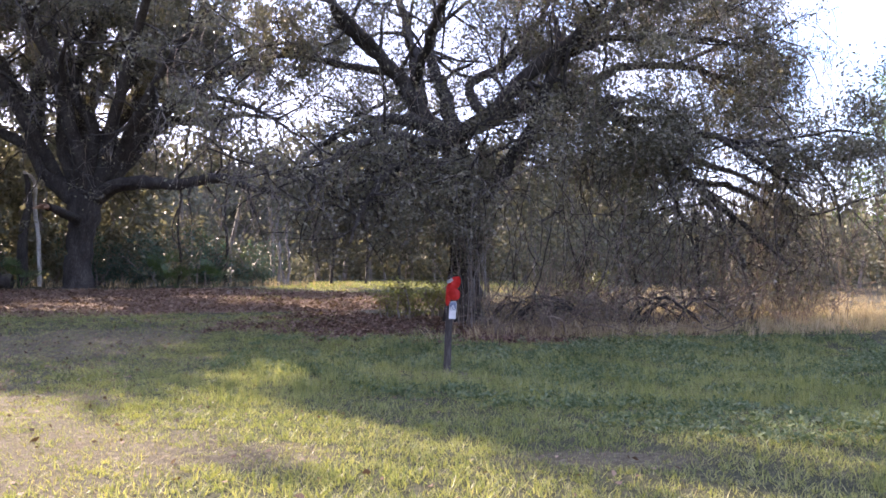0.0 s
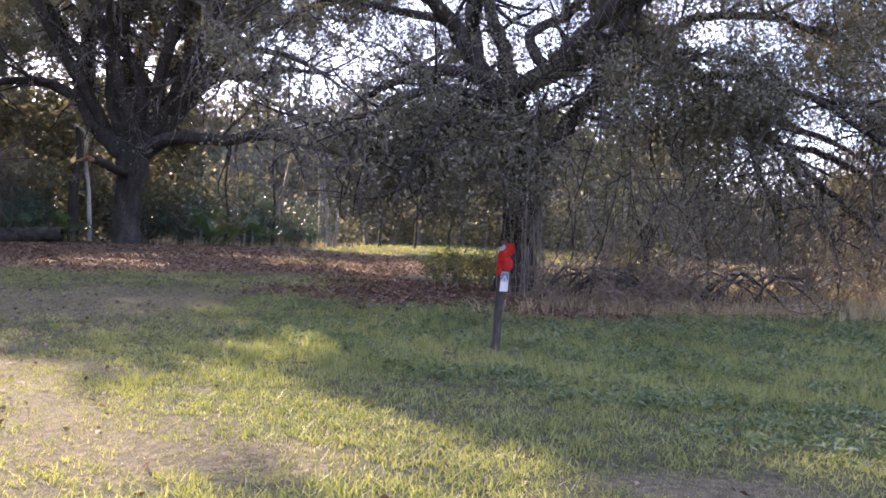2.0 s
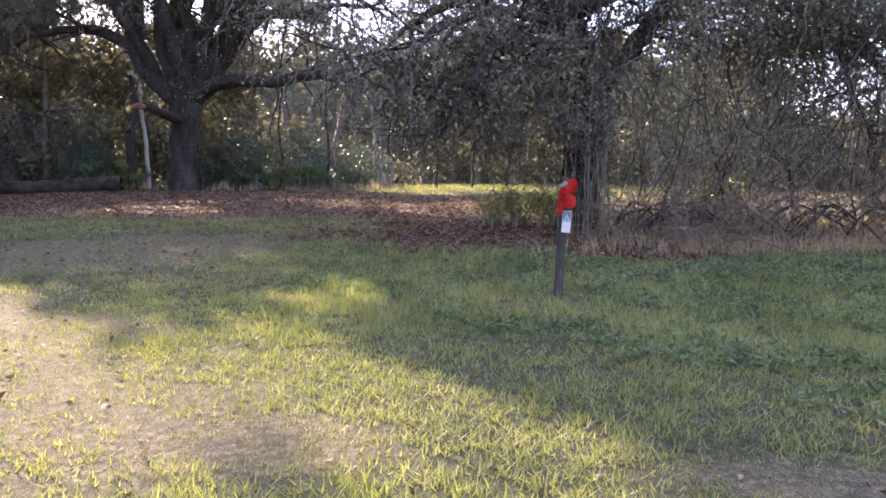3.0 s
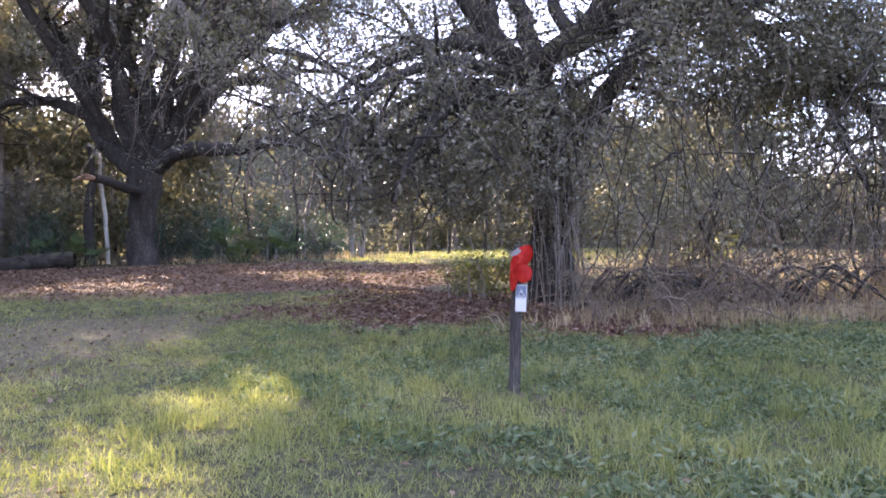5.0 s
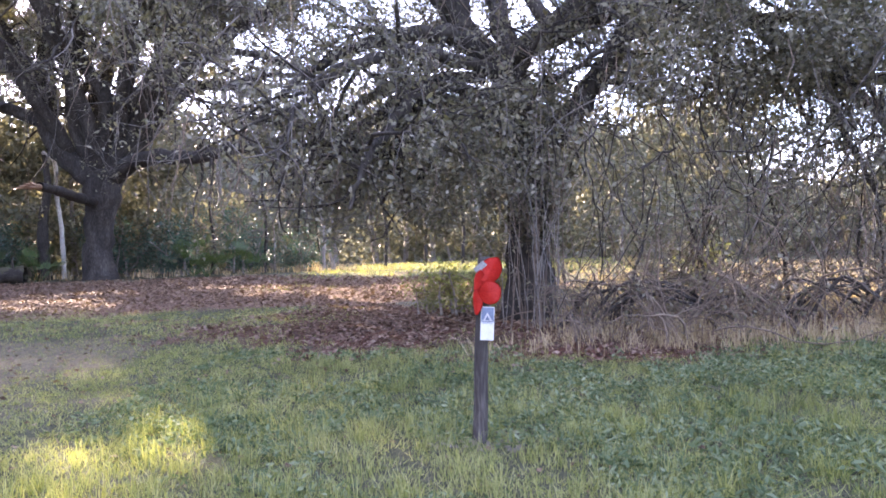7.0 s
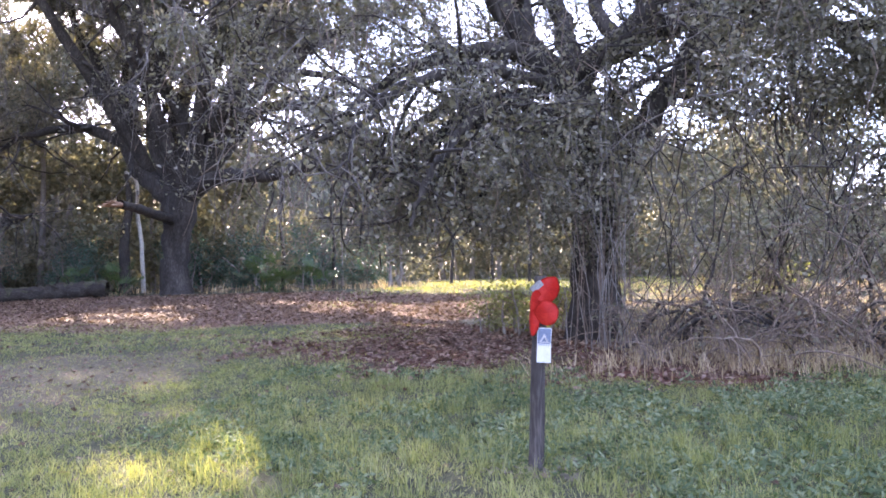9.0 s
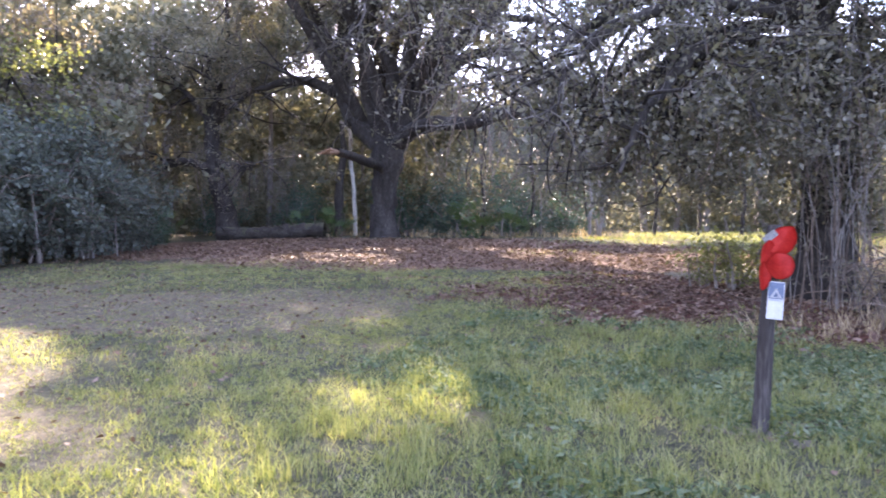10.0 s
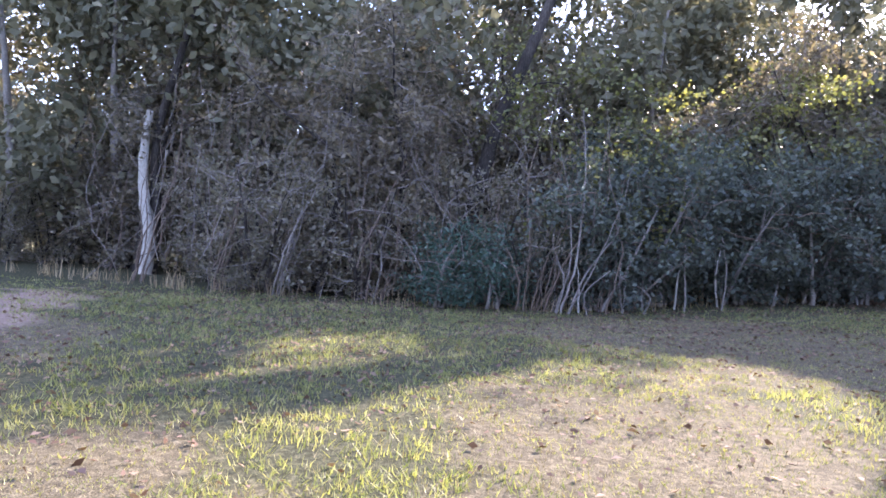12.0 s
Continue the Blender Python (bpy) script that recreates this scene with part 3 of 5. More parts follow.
for _ in range(120):
    h = ivy_rng.uniform(1.2, 5.6)
    p = np.array((0.1 + 0.28 * max(0.0, h - 3.2), -0.5, h)) + ivy_rng.normal(size=3) * np.array((0.5, 0.22, 0.2))
    ivy.append(p + ivy_rng.normal(size=(60, 3)) * 0.17)
part("ivy", leaves_mesh("ivy", np.concatenate(ivy), 0.095, 0.06, oak_leaf, ivy_rng, 0.0, 0.3), near_oak, "dark glossy climber leaves on the trunk")
FAR_OAK_TRUNK = [(0, 0, -0.4, 0.5), (-0.01, 0, 1.05, 0.46), (0.05, 0, 2.39, 0.47), (0.2, 0, 3.5, 0.62), (0.3, 0, 4.39, 0.6)]
FAR_OAK_LIMBS = [
    [(0.01, 0, 4.04, 0.4392), (-1.29, -0.3, 5.28, 0.3904), (-1.78, -0.6, 6.28, 0.3416), (-1.77, -0.9, 8.05, 0.2928), (-1.31, -1.2, 10.03, 0.2318), (-0.63, -1.5, 11.73, 0.1708), (-0.21, -1.8, 14.4, 0.061)],
    [(-1.73, -0.6, 6.41, 0.244), (-2.98, -1, 7.04, 0.2074), (-4.33, -1.5, 7.19, 0.1586), (-6.01, -2, 6.78, 0.0976), (-7.21, -2.4, 5.95, 0.0366)],
    [(0.28, 0, 4.26, 0.3172), (0.14, 0.6, 6.23, 0.2684), (0.61, 1, 7.4, 0.2318), (1.75, 1.4, 8.87, 0.1952), (1.91, 1.8, 10.65, 0.1464), (1.94, 2.4, 13.97, 0.061)],
    [(0.68, 0, 4.52, 0.3904), (2.2, -0.6, 6.49, 0.3294), (3.97, -1.2, 7.82, 0.2684), (5.74, -1.7, 8.67, 0.2196), (7.18, -2, 9.59, 0.1586), (9.04, -2.4, 10.22, 0.0976), (11.22, -2.8, 10.53, 0.0366)],
    [(0.87, 0, 4.58, 0.3416), (2.36, 0.5, 6.48, 0.2806), (3.63, 1, 8.06, 0.2196), (5.49, 1.2, 8.16, 0.1586), (7.2, 1.5, 8.62, 0.0976), (9.22, 1.8, 8.41, 0.0366)],
    [(0.68, 0, 4.2, 0.3294), (2.37, -0.8, 4.81, 0.2684), (4.97, -1.8, 4.67, 0.2196), (7.24, -2.6, 4.83, 0.183), (8.88, -3.2, 4.36, 0.1342), (10.59, -3.8, 3.92, 0.061)],
    [(0.07, 0, 4.26, 0.2928), (1.04, -1, 6.99, 0.244), (0.57, -2, 9.04, 0.1952), (1.67, -2.8, 11.02, 0.1464), (2.5, -3.4, 13.7, 0.061)],
    [(2.15, 1, 8.72, 0.2074), (3.68, 1.6, 10.87, 0.1586), (4.43, 2, 12.69, 0.122), (5.63, 2.5, 14.87, 0.0732), (6.69, 2.8, 17.3, 0.0244)],
    [(-1.78, -0.6, 8.12, 0.1952), (-2.74, -1.6, 9.91, 0.1586), (-3.24, -2.4, 11.66, 0.1098), (-3.34, -3, 13.88, 0.0488)],
    [(0.28, 0, 4.39, 0.244), (-0.34, 3, 7.81, 0.1952), (0.85, 5, 11.28, 0.1464), (2.77, 6.5, 14.25, 0.0854)],
    [(5.74, -1.7, 8.67, 0.1464), (7.24, -2.6, 8.38, 0.122), (9.18, -3.4, 7.69, 0.0854), (11.22, -4, 6.37, 0.0366)],
    [(2.2, -0.6, 6.49, 0.1952), (4.04, -2.6, 8.14, 0.1586), (5.88, -4.2, 9.84, 0.122), (7.68, -5.4, 11.24, 0.0732)],
    # These six limbs are added to shade the ground; their tops are out of view.
    [(0.3, 0, 4.4, 0.38), (-0.5, 1, 8.0, 0.32), (0.6, 2, 12.0, 0.24), (1.5, 2.6, 15.5, 0.14), (1.8, 3, 18.0, 0.05)],
    [(0.3, 0, 4.4, 0.28), (0.5, -2.5, 8.0, 0.24), (0.3, -5.0, 11.0, 0.17), (0.2, -7.5, 13.3, 0.06)],
    [(1.5, -0.8, 6.0, 0.24), (4.0, -4.0, 9.8, 0.18), (6.0, -6.5, 12.4, 0.11), (7.5, -8.5, 13.8, 0.05)],
    [(-1.0, -0.2, 5.2, 0.24), (-2.0, -3.5, 9.4, 0.19), (-2.6, -6.0, 12.2, 0.11), (-3.0, -8.0, 13.8, 0.05)],
    [(-1.6, -0.8, 7.4, 0.26), (-2.6, 0.4, 10.5, 0.22), (-3.6, 1.0, 14.0, 0.15), (-4.2, 1.6, 17.2, 0.05)],
    [(2.9, -0.9, 7.0, 0.22), (4.2, -0.4, 10.2, 0.18), (5.6, 0.2, 13.5, 0.12), (6.6, 0.6, 16.4, 0.05)],
    [(0.1, 0, 4.3, 0.30), (-0.5, -0.6, 6.2, 0.25), (-0.3, -1.2, 8.2, 0.2), (0.4, -2.0, 10.4, 0.14), (0.6, -2.6, 12.8, 0.06)],
    [(0.75, 0, 4.45, 0.26), (1.55, -0.5, 6.3, 0.22), (2.1, -1.0, 8.3, 0.17), (3.2, -1.5, 10.0, 0.12), (4.0, -2.0, 12.0, 0.05)],
    [(-1.05, 0, 4.79, 0.244), (-4.41, 3, 8.39, 0.1952), (-7.72, 5, 11.89, 0.1342), (-10.27, 6.5, 14.89, 0.061)],
]
# The last dense box thickens leaf above the view, to shade the grass.
far_oak = grow_tree("live_oak", (-17.2, 34.0, 1.3), "huge dark live oak with spreading limbs on leaf litter", FAR_OAK_TRUNK, FAR_OAK_LIMBS, 72, oak_leaf, oak_bark,
                    leaves=205, twig_mat=twig_dark, side=(2.0, 4.0), per_metre=1.25, leaf=(0.145, 0.08), sag=0.04, vines=400, moss=300, airy=(8.0, 0.35), forks=1, stout=1.2, dense=[(-12, 12, -3, 6, 3, 9.5, 0.15), (-12, 12, -14, -3, 0, 11.4, 0.04), (-12, -0.5, -10, 3, 11.4, 17, 1.6)])
stub_line = refine(np.array([(0.11, -0.2, 3.17), (0.71, -2.6, 3.21), (1.62, -5.4, 3.21), (2.59, -8.0, 3.02)]), 5)
stub_rng = np.random.RandomState(5)
stub = Tubes()
stub.add(stub_line[:13], np.linspace(0.22, 0.15, 13), 9, 0.3, stub_rng)
stub_limb = part("broken_limb", stub.mesh("broken_limb", oak_bark), far_oak, "snapped limb reaching out from the trunk")
for k in range(5):
    tip = Tubes()
    end = stub_line[12:] + np.linspace(0, 1, len(stub_line) - 12)[:, None] * stub_rng.normal(size=3) * 0.10
    tip.add(end, np.linspace(0.09, 0.02, len(end)), 6, 0.5, stub_rng)
    part("splinter", tip.mesh("splinter", raw_wood), stub_limb, "raw orange splintered wood")
THIRD_TRUNK = [(0, 0, -0.38, 0.63), (-0.58, 0.13, 1.54, 0.48), (-1.28, 0.26, 3.07, 0.41), (-1.6, 0.38, 4.61, 0.37), (-1.66, 0.38, 5.89, 0.34)]
THIRD_LIMBS = [
    [(-0.96, 0.26, 3.2, 0.25), (-2.18, -0.38, 3.71, 0.21), (-3.33, -0.77, 3.58, 0.17), (-4.61, -1.28, 2.94, 0.11), (-5.63, -1.54, 2.43, 0.06)],
    [(-1.15, 0.26, 3.71, 0.21), (0.26, 0, 3.46, 0.16), (1.54, -0.38, 3.33, 0.11), (2.56, -0.64, 3.58, 0.05)],
    [(-1.41, 0.38, 5.76, 0.28), (-1.79, 0.26, 7.94, 0.23), (-1.28, 0, 9.22, 0.16), (-1.66, 0, 10.75, 0.06)],
    [(-1.41, 0.38, 5.76, 0.23), (0, -0.77, 7.68, 0.18), (1.28, -1.54, 9.73, 0.13), (1.79, -2.3, 12.16, 0.05)],
    [(-1.41, 0.38, 5.63, 0.23), (-3.33, 0.77, 7.17, 0.17), (-5.12, 1.02, 8.96, 0.11), (-6.4, 1.28, 10.88, 0.05)],
    [(-1.41, 0.38, 5.76, 0.23), (-1.79, 2.56, 7.68, 0.17), (-1.28, 4.35, 9.98, 0.1), (-0.77, 5.63, 11.52, 0.05)],
]
THIRD_LIMBS = [[(x, y, z if z < 6 else 6 + (z - 6) * 0.85, r) for x, y, z, r in rows] for rows in THIRD_LIMBS]
third_oak = grow_tree("live_oak", (-24.8, 32.2, 1.2), "leaning dark oak at the shaded woodland corner", THIRD_TRUNK, THIRD_LIMBS, 73, oak_leaf_dull, oak_bark,
                      leaves=50, twig_mat=twig_dark, side=(2.4, 4.2), per_metre=2.0, leaf=(0.14, 0.075), sag=0.05, vines=250, moss=150, airy=(6.5, 0.12))


# ---- woodland edge ----
def understory(name, height, spread, seed, leaf_mat, leaves, label, category="tree", stems=4, low=0.15, leaf=(0.11, 0.055), bare=0):
    """A leafy tree or bush of the woodland's edge, built about its foot. Returns it for copying."""
    rng = np.random.RandomState(seed)
    tree = thing(name, (0, 0, 0), label, category)
    twigs, anchors = Tubes(), []
    for s in range(stems):
        lean = rng.normal(size=2) * 0.25
        line = curve_line((rng.normal() * 0.25, rng.normal() * 0.25, -0.2), (lean[0], lean[1], 1), height * rng.uniform(0.75, 1.0), 10, rng, 0.10)
        tb = Tubes()
        tb.add(line, np.linspace(0.035 + height * 0.007, 0.012, 10), 6, 0.2, rng)
        part("stem", tb.mesh("stem", twig_grey if seed % 2 else oak_bark), tree)
        for _ in range(int(height * 2.7)):
            i = rng.randint(1, 10)
            if line[i][2] < low * height:
                continue
            w = math.sin(math.pi * min(0.95, max(0.15, line[i][2] / height))) ** 0.6
            l2 = curve_line(line[i], (rng.normal(), rng.normal(), 0.15), spread * w * rng.uniform(0.5, 1.0), 6, rng, 0.25, 0.04)
            twigs.add(l2, np.linspace(0.022, 0.006, 6), 3)
            anchors.append(l2[1:])
            for _ in range(2):
                l3 = curve_line(l2[rng.randint(1, 6)], rng.normal(size=3), rng.uniform(0.4, 1.0), 4, rng, 0.3, 0.08)
                twigs.add(l3, np.linspace(0.009, 0.003, 4), 3)
                anchors.append(l3)
    part("twigs", twigs.mesh("twigs", twig_grey if bare else twig_brown), tree)["kind"] = "stuff"
    pool = np.concatenate(anchors)
    c = pool[rng.randint(0, len(pool), leaves)] + rng.normal(size=(leaves, 3)) * 0.17
    part("foliage", leaves_mesh("foliage", c[c[:, 2] > 0.12], leaf[0], leaf[1], leaf_mat, rng, 0.0, 0.15), tree)
    return tree


def plant(kind, spots_list, rng, group):
    """Sets the first of a kind and copies of it on the ground at (x, y, size)."""
    for i, (x, y, size) in enumerate(spots_list):
        m = pose(x, y, float(ground_z(x, y)), 0, 0, rng.uniform(0, 360))
        if i == 0:
            kind.matrix_basis = m @ Matrix.Diagonal((size, size, size, 1))
            kind["group"] = group
        else:
            o = copy_thing(kind, m)
            o.matrix_basis = m @ Matrix.Diagonal((size, size, size * rng.uniform(0.92, 1.08), 1))


edge_rng = np.random.RandomState(41)
bush = understory("evergreen_bush", 4.6, 2.2, 11, bush_leaf, 8500, "dense dark evergreen bush at the woodland edge", "bush", 6, 0.08, (0.14, 0.075))
plant(bush, [(-19.6, 12.6, 1.0), (-20.6, 15.0, 1.1), (-20.8, 17.6, 1.08), (-21.4, 20.0, 1.1), (-22.4, 22.4, 1.0), (-23.6, 24.8, 0.9), (-23.5, 18.5, 1.25), (-23.2, 14.5, 1.3), (-24.4, 21.5, 1.2)], edge_rng, "bushes along the woodland edge")
slim = understory("slender_tree", 9.5, 2.4, 12, thin_leaf, 8200, "slender grey tree thick with twigs and small leaves", "tree", 3, 0.04, (0.15, 0.078), 1)
plant(slim, [(-20.2, 5.2, 1.0), (-21.0, 8.2, 1.05), (-24.2, 3.6, 0.95), (-22.6, 10.8, 0.95), (-25.0, 6.5, 1.2), (-27.6, 2.4, 1.15), (-28.4, -3.4, 1.0), (-26.5, 12.8, 1.1), (-29.0, 1.2, 1.25), (-27.0, 16.4, 1.1), (-30.5, -6.6, 1.1), (-26.8, 19.6, 0.8), (-27.5, 9.0, 1.3), (-27.6, 23.6, 0.75), (-28.5, 28.0, 1.1), (-28.0, 25.0, 1.3), (-27.0, 21.0, 1.25), (-30.0, 27.5, 1.2), (-23.8, 12.4, 1.2), (-25.8, -0.6, 1.2)], edge_rng, "slender trees of the woodland edge")
thicket = understory("grey_thicket_bush", 3.6, 1.9, 14, oak_leaf_dull, 4800, "grey-green thicket bush full of fine twigs", "bush", 7, 0.03, (0.10, 0.05), 1)
plant(thicket, [(-20.0, 3.8, 1.0), (-19.8, 6.4, 1.0), (-22.4, 2.6, 0.9), (-20.6, 9.8, 1.1), (-23.0, 4.6, 1.3), (-23.4, 8.4, 1.4), (-27.4, -3.6, 1.0), (-27.0, -1.2, 1.2), (-26.4, -4.8, 0.9), (-19.6, 11.0, 0.8), (3.2, 19.8, 0.5), (9.8, 20.8, 0.7)], edge_rng, "thicket bushes")
shrub = understory("green_shrub", 2.1, 1.5, 13, shrub_leaf, 3400, "blue-green leafy shrub under the trees", "shrub", 6, 0.12, (0.10, 0.045))
plant(shrub, [(-18.6, 8.3, 1.0), (-18.9, 9.8, 1.0), (-24.6, 27.2, 0.8), (-15.0, 37.0, 1.3), (-12.5, 38.2, 1.4), (-24.2, 36.6, 1.3), (-22.9, 34.6, 1.1), (-10.2, 39.0, 1.2), (-26.5, 33.0, 1.2), (-18.0, 37.6, 1.5)], edge_rng, "shrubs under the trees")

# ---- single stems, vines and logs at the woodland edge ----
def stem_thing(name, label, category, lines, material, seed, sides=6, rough=0.15):
    """A bare plant of one or more stems; each line is (points, first radius, last radius), on the ground at its first point."""
    rng = np.random.RandomState(seed)
    x0, y0 = lines[0][0][0][:2]
    foot = np.array((x0, y0, float(ground_z(x0, y0))))
    ob = thing(name, foot, label, category)
    for pts, r0, r1 in lines:
        p = np.array(pts, float)
        p[:, :2] -= foot[:2]
        line = refine(p, 6, rng, 0.012)
        tb = Tubes()
        tb.add(line, np.linspace(r0, r1, len(line)), sides, rough, rng)
        part("stem", tb.mesh("stem", material), ob)
    return ob


stem_thing("white_trunk", "tall pale white-barked trunk at the edge of the wood", "tree",
           [([(-24.4, 0.1, -0.2), (-24.45, 0.15, 1.2), (-24.6, -0.15, 2.6), (-24.65, -0.2, 4.0), (-24.62, -0.1, 5.0)], 0.21, 0.10)], pale_bark, 51, 10)
stem_thing("dark_trunk", "dark vine-hung trunk beside the white one", "tree",
           [([(-24.75, 0.25, -0.2), (-24.8, 0.2, 2.0), (-24.85, 0.1, 4.2), (-24.8, 0.6, 6.6), (-24.6, 1.5, 10.0)], 0.16, 0.10)], oak_bark, 54, 9)
stem_thing("leaning_trunk", "dark leaning tree trunk rising out of the brush", "tree",
           [([(-21.5, 9.0, -0.2), (-21.8, 9.6, 2.5), (-22.0, 10.2, 5.0), (-22.2, 11.3, 8.0), (-22.5, 12.6, 11.5)], 0.26, 0.13),
            ([(-22.1, 10.6, 6.0), (-21.8, 11.4, 6.4), (-21.2, 12.0, 6.3)], 0.05, 0.015)], oak_bark, 52, 10)
rv = np.random.RandomState(53)
for k, (x, y, spread) in enumerate([(-18.3, 11.3, 1.0), (-18.6, 10.6, 0.8), (-19.3, 4.4, 1.0), (-19.9, 2.9, 0.8), (-21.6, 0.6, 0.9), (-19.2, 6.8, 0.7), (-18.9, 12.6, 0.6)]):
    lines = []
    for _ in range(6):
        a = rv.normal(size=2) * 0.35
        h = rv.uniform(2.5, 5.5)
        lines.append(([(x + a[0] * 0.5, y + a[1] * 0.5, -0.1), (x + a[0] + rv.normal() * 0.15, y + a[1] + spread * 0.3, h * 0.3), (x - 0.4 + a[0], y + a[1] * 2 + spread * rv.uniform(0, 1.2), h * 0.65), (x - 0.6 + rv.normal() * 0.3, y + a[1] * 2 + spread * rv.uniform(0.2, 1.5), h)], rv.uniform(0.014, 0.035), 0.008))
    stem_thing("pale_vine", "pale bare vine stems twisting up from the ground", "vine", lines, twig_grey if k in (0, 2) else twig_brown, 60 + k, 5)["group"] = "vines of the woodland edge"
for k in range(10):
    y = 0.5 + 1.35 * k + rv.normal() * 0.3
    x = -18.9 - 0.42 * max(0.0, y - 11.5) - 0.55 * max(0.0, 4 - y) + rv.normal() * 0.4
    tangle = thing("hanging_tangle", (x, y, float(ground_z(x, y))), "tangle of grey-brown vines hanging down to the ground", "vine", "hanging tangles")
    for _ in range(11):
        top = rv.uniform(1.8, 6.5)
        p0 = np.array((-0.5 - 0.16 * top + rv.normal() * 0.3, rv.normal() * 0.8, top))
        tb = Tubes()
        tb.add(refine([p0, p0 * (1, 1, 0.75) + rv.normal(size=3) * 0.4, p0 * (0.7, 1, 0.45) + rv.normal(size=3) * 0.45, (rv.normal() * 0.3, p0[1] + rv.normal() * 0.4, rv.uniform(0.0, 1.2) if _ else -0.1)], 4, rv, 0.04), np.linspace(0.006, rv.uniform(0.007, 0.015), 13), 4)
        part("strand", tb.mesh("strand", (twig_grey, twig_brown, twig_brown)[_ % 3]), tangle)
for k in range(26):
    u = k / 25
    x, y = -18.2 - 4.2 * u + rv.normal() * 0.35, 11.8 + 12.5 * u + rv.normal() * 0.3
    h = rv.uniform(0.8, 2.0)
    stem_thing("sapling_stem", "thin pale sapling stem in front of the bushes", "sapling",
               [([(x, y, -0.1), (x + rv.normal() * 0.08, y + rv.normal() * 0.12, h * 0.5), (x - 0.2 + rv.normal() * 0.2, y + rv.normal() * 0.35, h)], rv.uniform(0.02, 0.045), 0.012)], pale_bark if k % 3 == 0 else twig_grey, 80 + k, 5)["group"] = "sapling stems"

stem_thing("dead_pole", "pale dead pole of a broken tree beside the oak", "dead tree",
           [([(-20.3, 36.3, -0.2), (-20.4, 36.3, 2.0), (-20.65, 36.3, 4.0), (-20.7, 36.3, 5.3), (-21.2, 36.2, 5.8)], 0.11, 0.085)], pale_bark, 110, 8)
stem_thing("dark_trunk", "dark straight trunk in the shade of the oak", "tree",
           [([(-20.6, 35.4, -0.2), (-20.7, 35.4, 2.5), (-20.5, 35.5, 4.2), (-20.8, 35.7, 5.6)], 0.28, 0.10)], oak_bark, 111, 9)
for k, (x, y, h) in enumerate([(-8.6, 37.5, 3.2), (-8.2, 37.9, 2.8), (-11.5, 38.0, 4.0), (-6.2, 40.0, 3.5), (-4.4, 41.0, 4.5), (-2.6, 42.0, 4.0), (-13.6, 37.0, 3.0)]):
    stem_thing("thin_trunk", "thin grey trunk at the far side of the clearing", "tree",
               [([(x, y, -0.2), (x + 0.1, y, h * 0.5), (x - 0.05, y, h), (x + 0.2, y, h * 1.8)], 0.09, 0.05)], twig_grey if k < 2 else oak_bark, 120 + k, 6)["group"] = "thin trunks beyond the clearing"


def fallen_log(place, length, radius, turn, seed):
    rng = np.random.RandomState(seed)
    log = thing("fallen_log", place, "dark mossy fallen log lying at the edge of the litter", "log", "fallen logs", turn)
    n = 16
    xs = np.linspace(-length / 2, length / 2, n)
    line = np.stack([xs, 0.12 * np.sin(xs * 0.9), radius * 0.8 + 0.05 * np.sin(xs * 1.7)], 1)
    tb = Tubes()
    tb.add(line, radius * (1 - 0.25 * np.linspace(0, 1, n)) * (0.8 + 0.4 * rng.rand(n)), 12, 0.5, rng)
    part("trunk", tb.mesh("trunk", rotten_wood), log)
    top = Tubes()
    top.add(line + np.array((0, 0.02, radius * 0.35)), radius * (0.45 + 0.35 * rng.rand(n)), 10, 0.6, rng)
    part("moss", top.mesh("moss", moss_top), log, "pale dry moss along the top")
    for _ in range(4):
        i = rng.randint(2, n - 2)
        st = Tubes()
        st.add(curve_line(line[i], (rng.normal() * 0.4, rng.normal(), 0.8), rng.uniform(0.5, 1.1), 4, rng), np.linspace(0.06, 0.02, 4), 6, 0.2, rng)
        part("broken_branch", st.mesh("broken_branch", rotten_wood), log)
    return log


fallen_log((-22.4, 31.4, float(ground_z(-22.4, 31.4))), 3.6, 0.30, 30, 131)
fallen_log((-20.6, 32.2, float(ground_z(-20.6, 32.2))), 2.4, 0.36, 10, 132)


def palmetto(seed):
    rng = np.random.RandomState(seed)
    ob = thing("saw_palmetto", (0, 0, 0), "saw palmetto with stiff green fan leaves", "palm shrub")
    for k in range(11):
        az, up = rng.uniform(0, 6.28), rng.uniform(0.5, 1.2)
        d = np.array((math.cos(az) * math.cos(up), math.sin(az) * math.cos(up), math.sin(up)))
        ln = rng.uniform(0.6, 1.2)
        tb = Tubes()
        tb.add(np.array([(0, 0, -0.05), d * ln * 0.5, d * ln]), (0.014, 0.011, 0.008), 4)
        stalk = part("stalk", tb.mesh("stalk", palm_leaf), ob)
        side = np.cross(d, (0, 0, 1))
        side /= np.linalg.norm(side)
        vs, fs = [], []
        for a in np.linspace(-1.9, 1.9, 17):
            tip = d * math.cos(a) + side * math.sin(a)
            q = np.cross(d, side)
            w = np.cross(tip, q) * 0.018
            b0, ft = d * ln, 0.45 * (1 - 0.15 * abs(a))
            i = len(vs)
            vs += [b0, b0 + tip * ft * 0.5 + w, b0 + tip * ft - q * 0.04, b0 + tip * ft * 0.5 - w]
            fs.append((i, i + 1, i + 2, i + 3))
        part("fan", make_mesh("fan", np.array(vs), fs, palm_leaf), stalk)
    return ob


plant(palmetto(141), [(-12.8, 34.6, 1.3), (-13.8, 35.6, 1.4), (-19.8, 33.8, 1.2), (-21.2, 32.8, 1.1), (-11.4, 36.0, 1.2), (-25.5, 29.0, 1.1)], edge_rng, "saw palmettos")

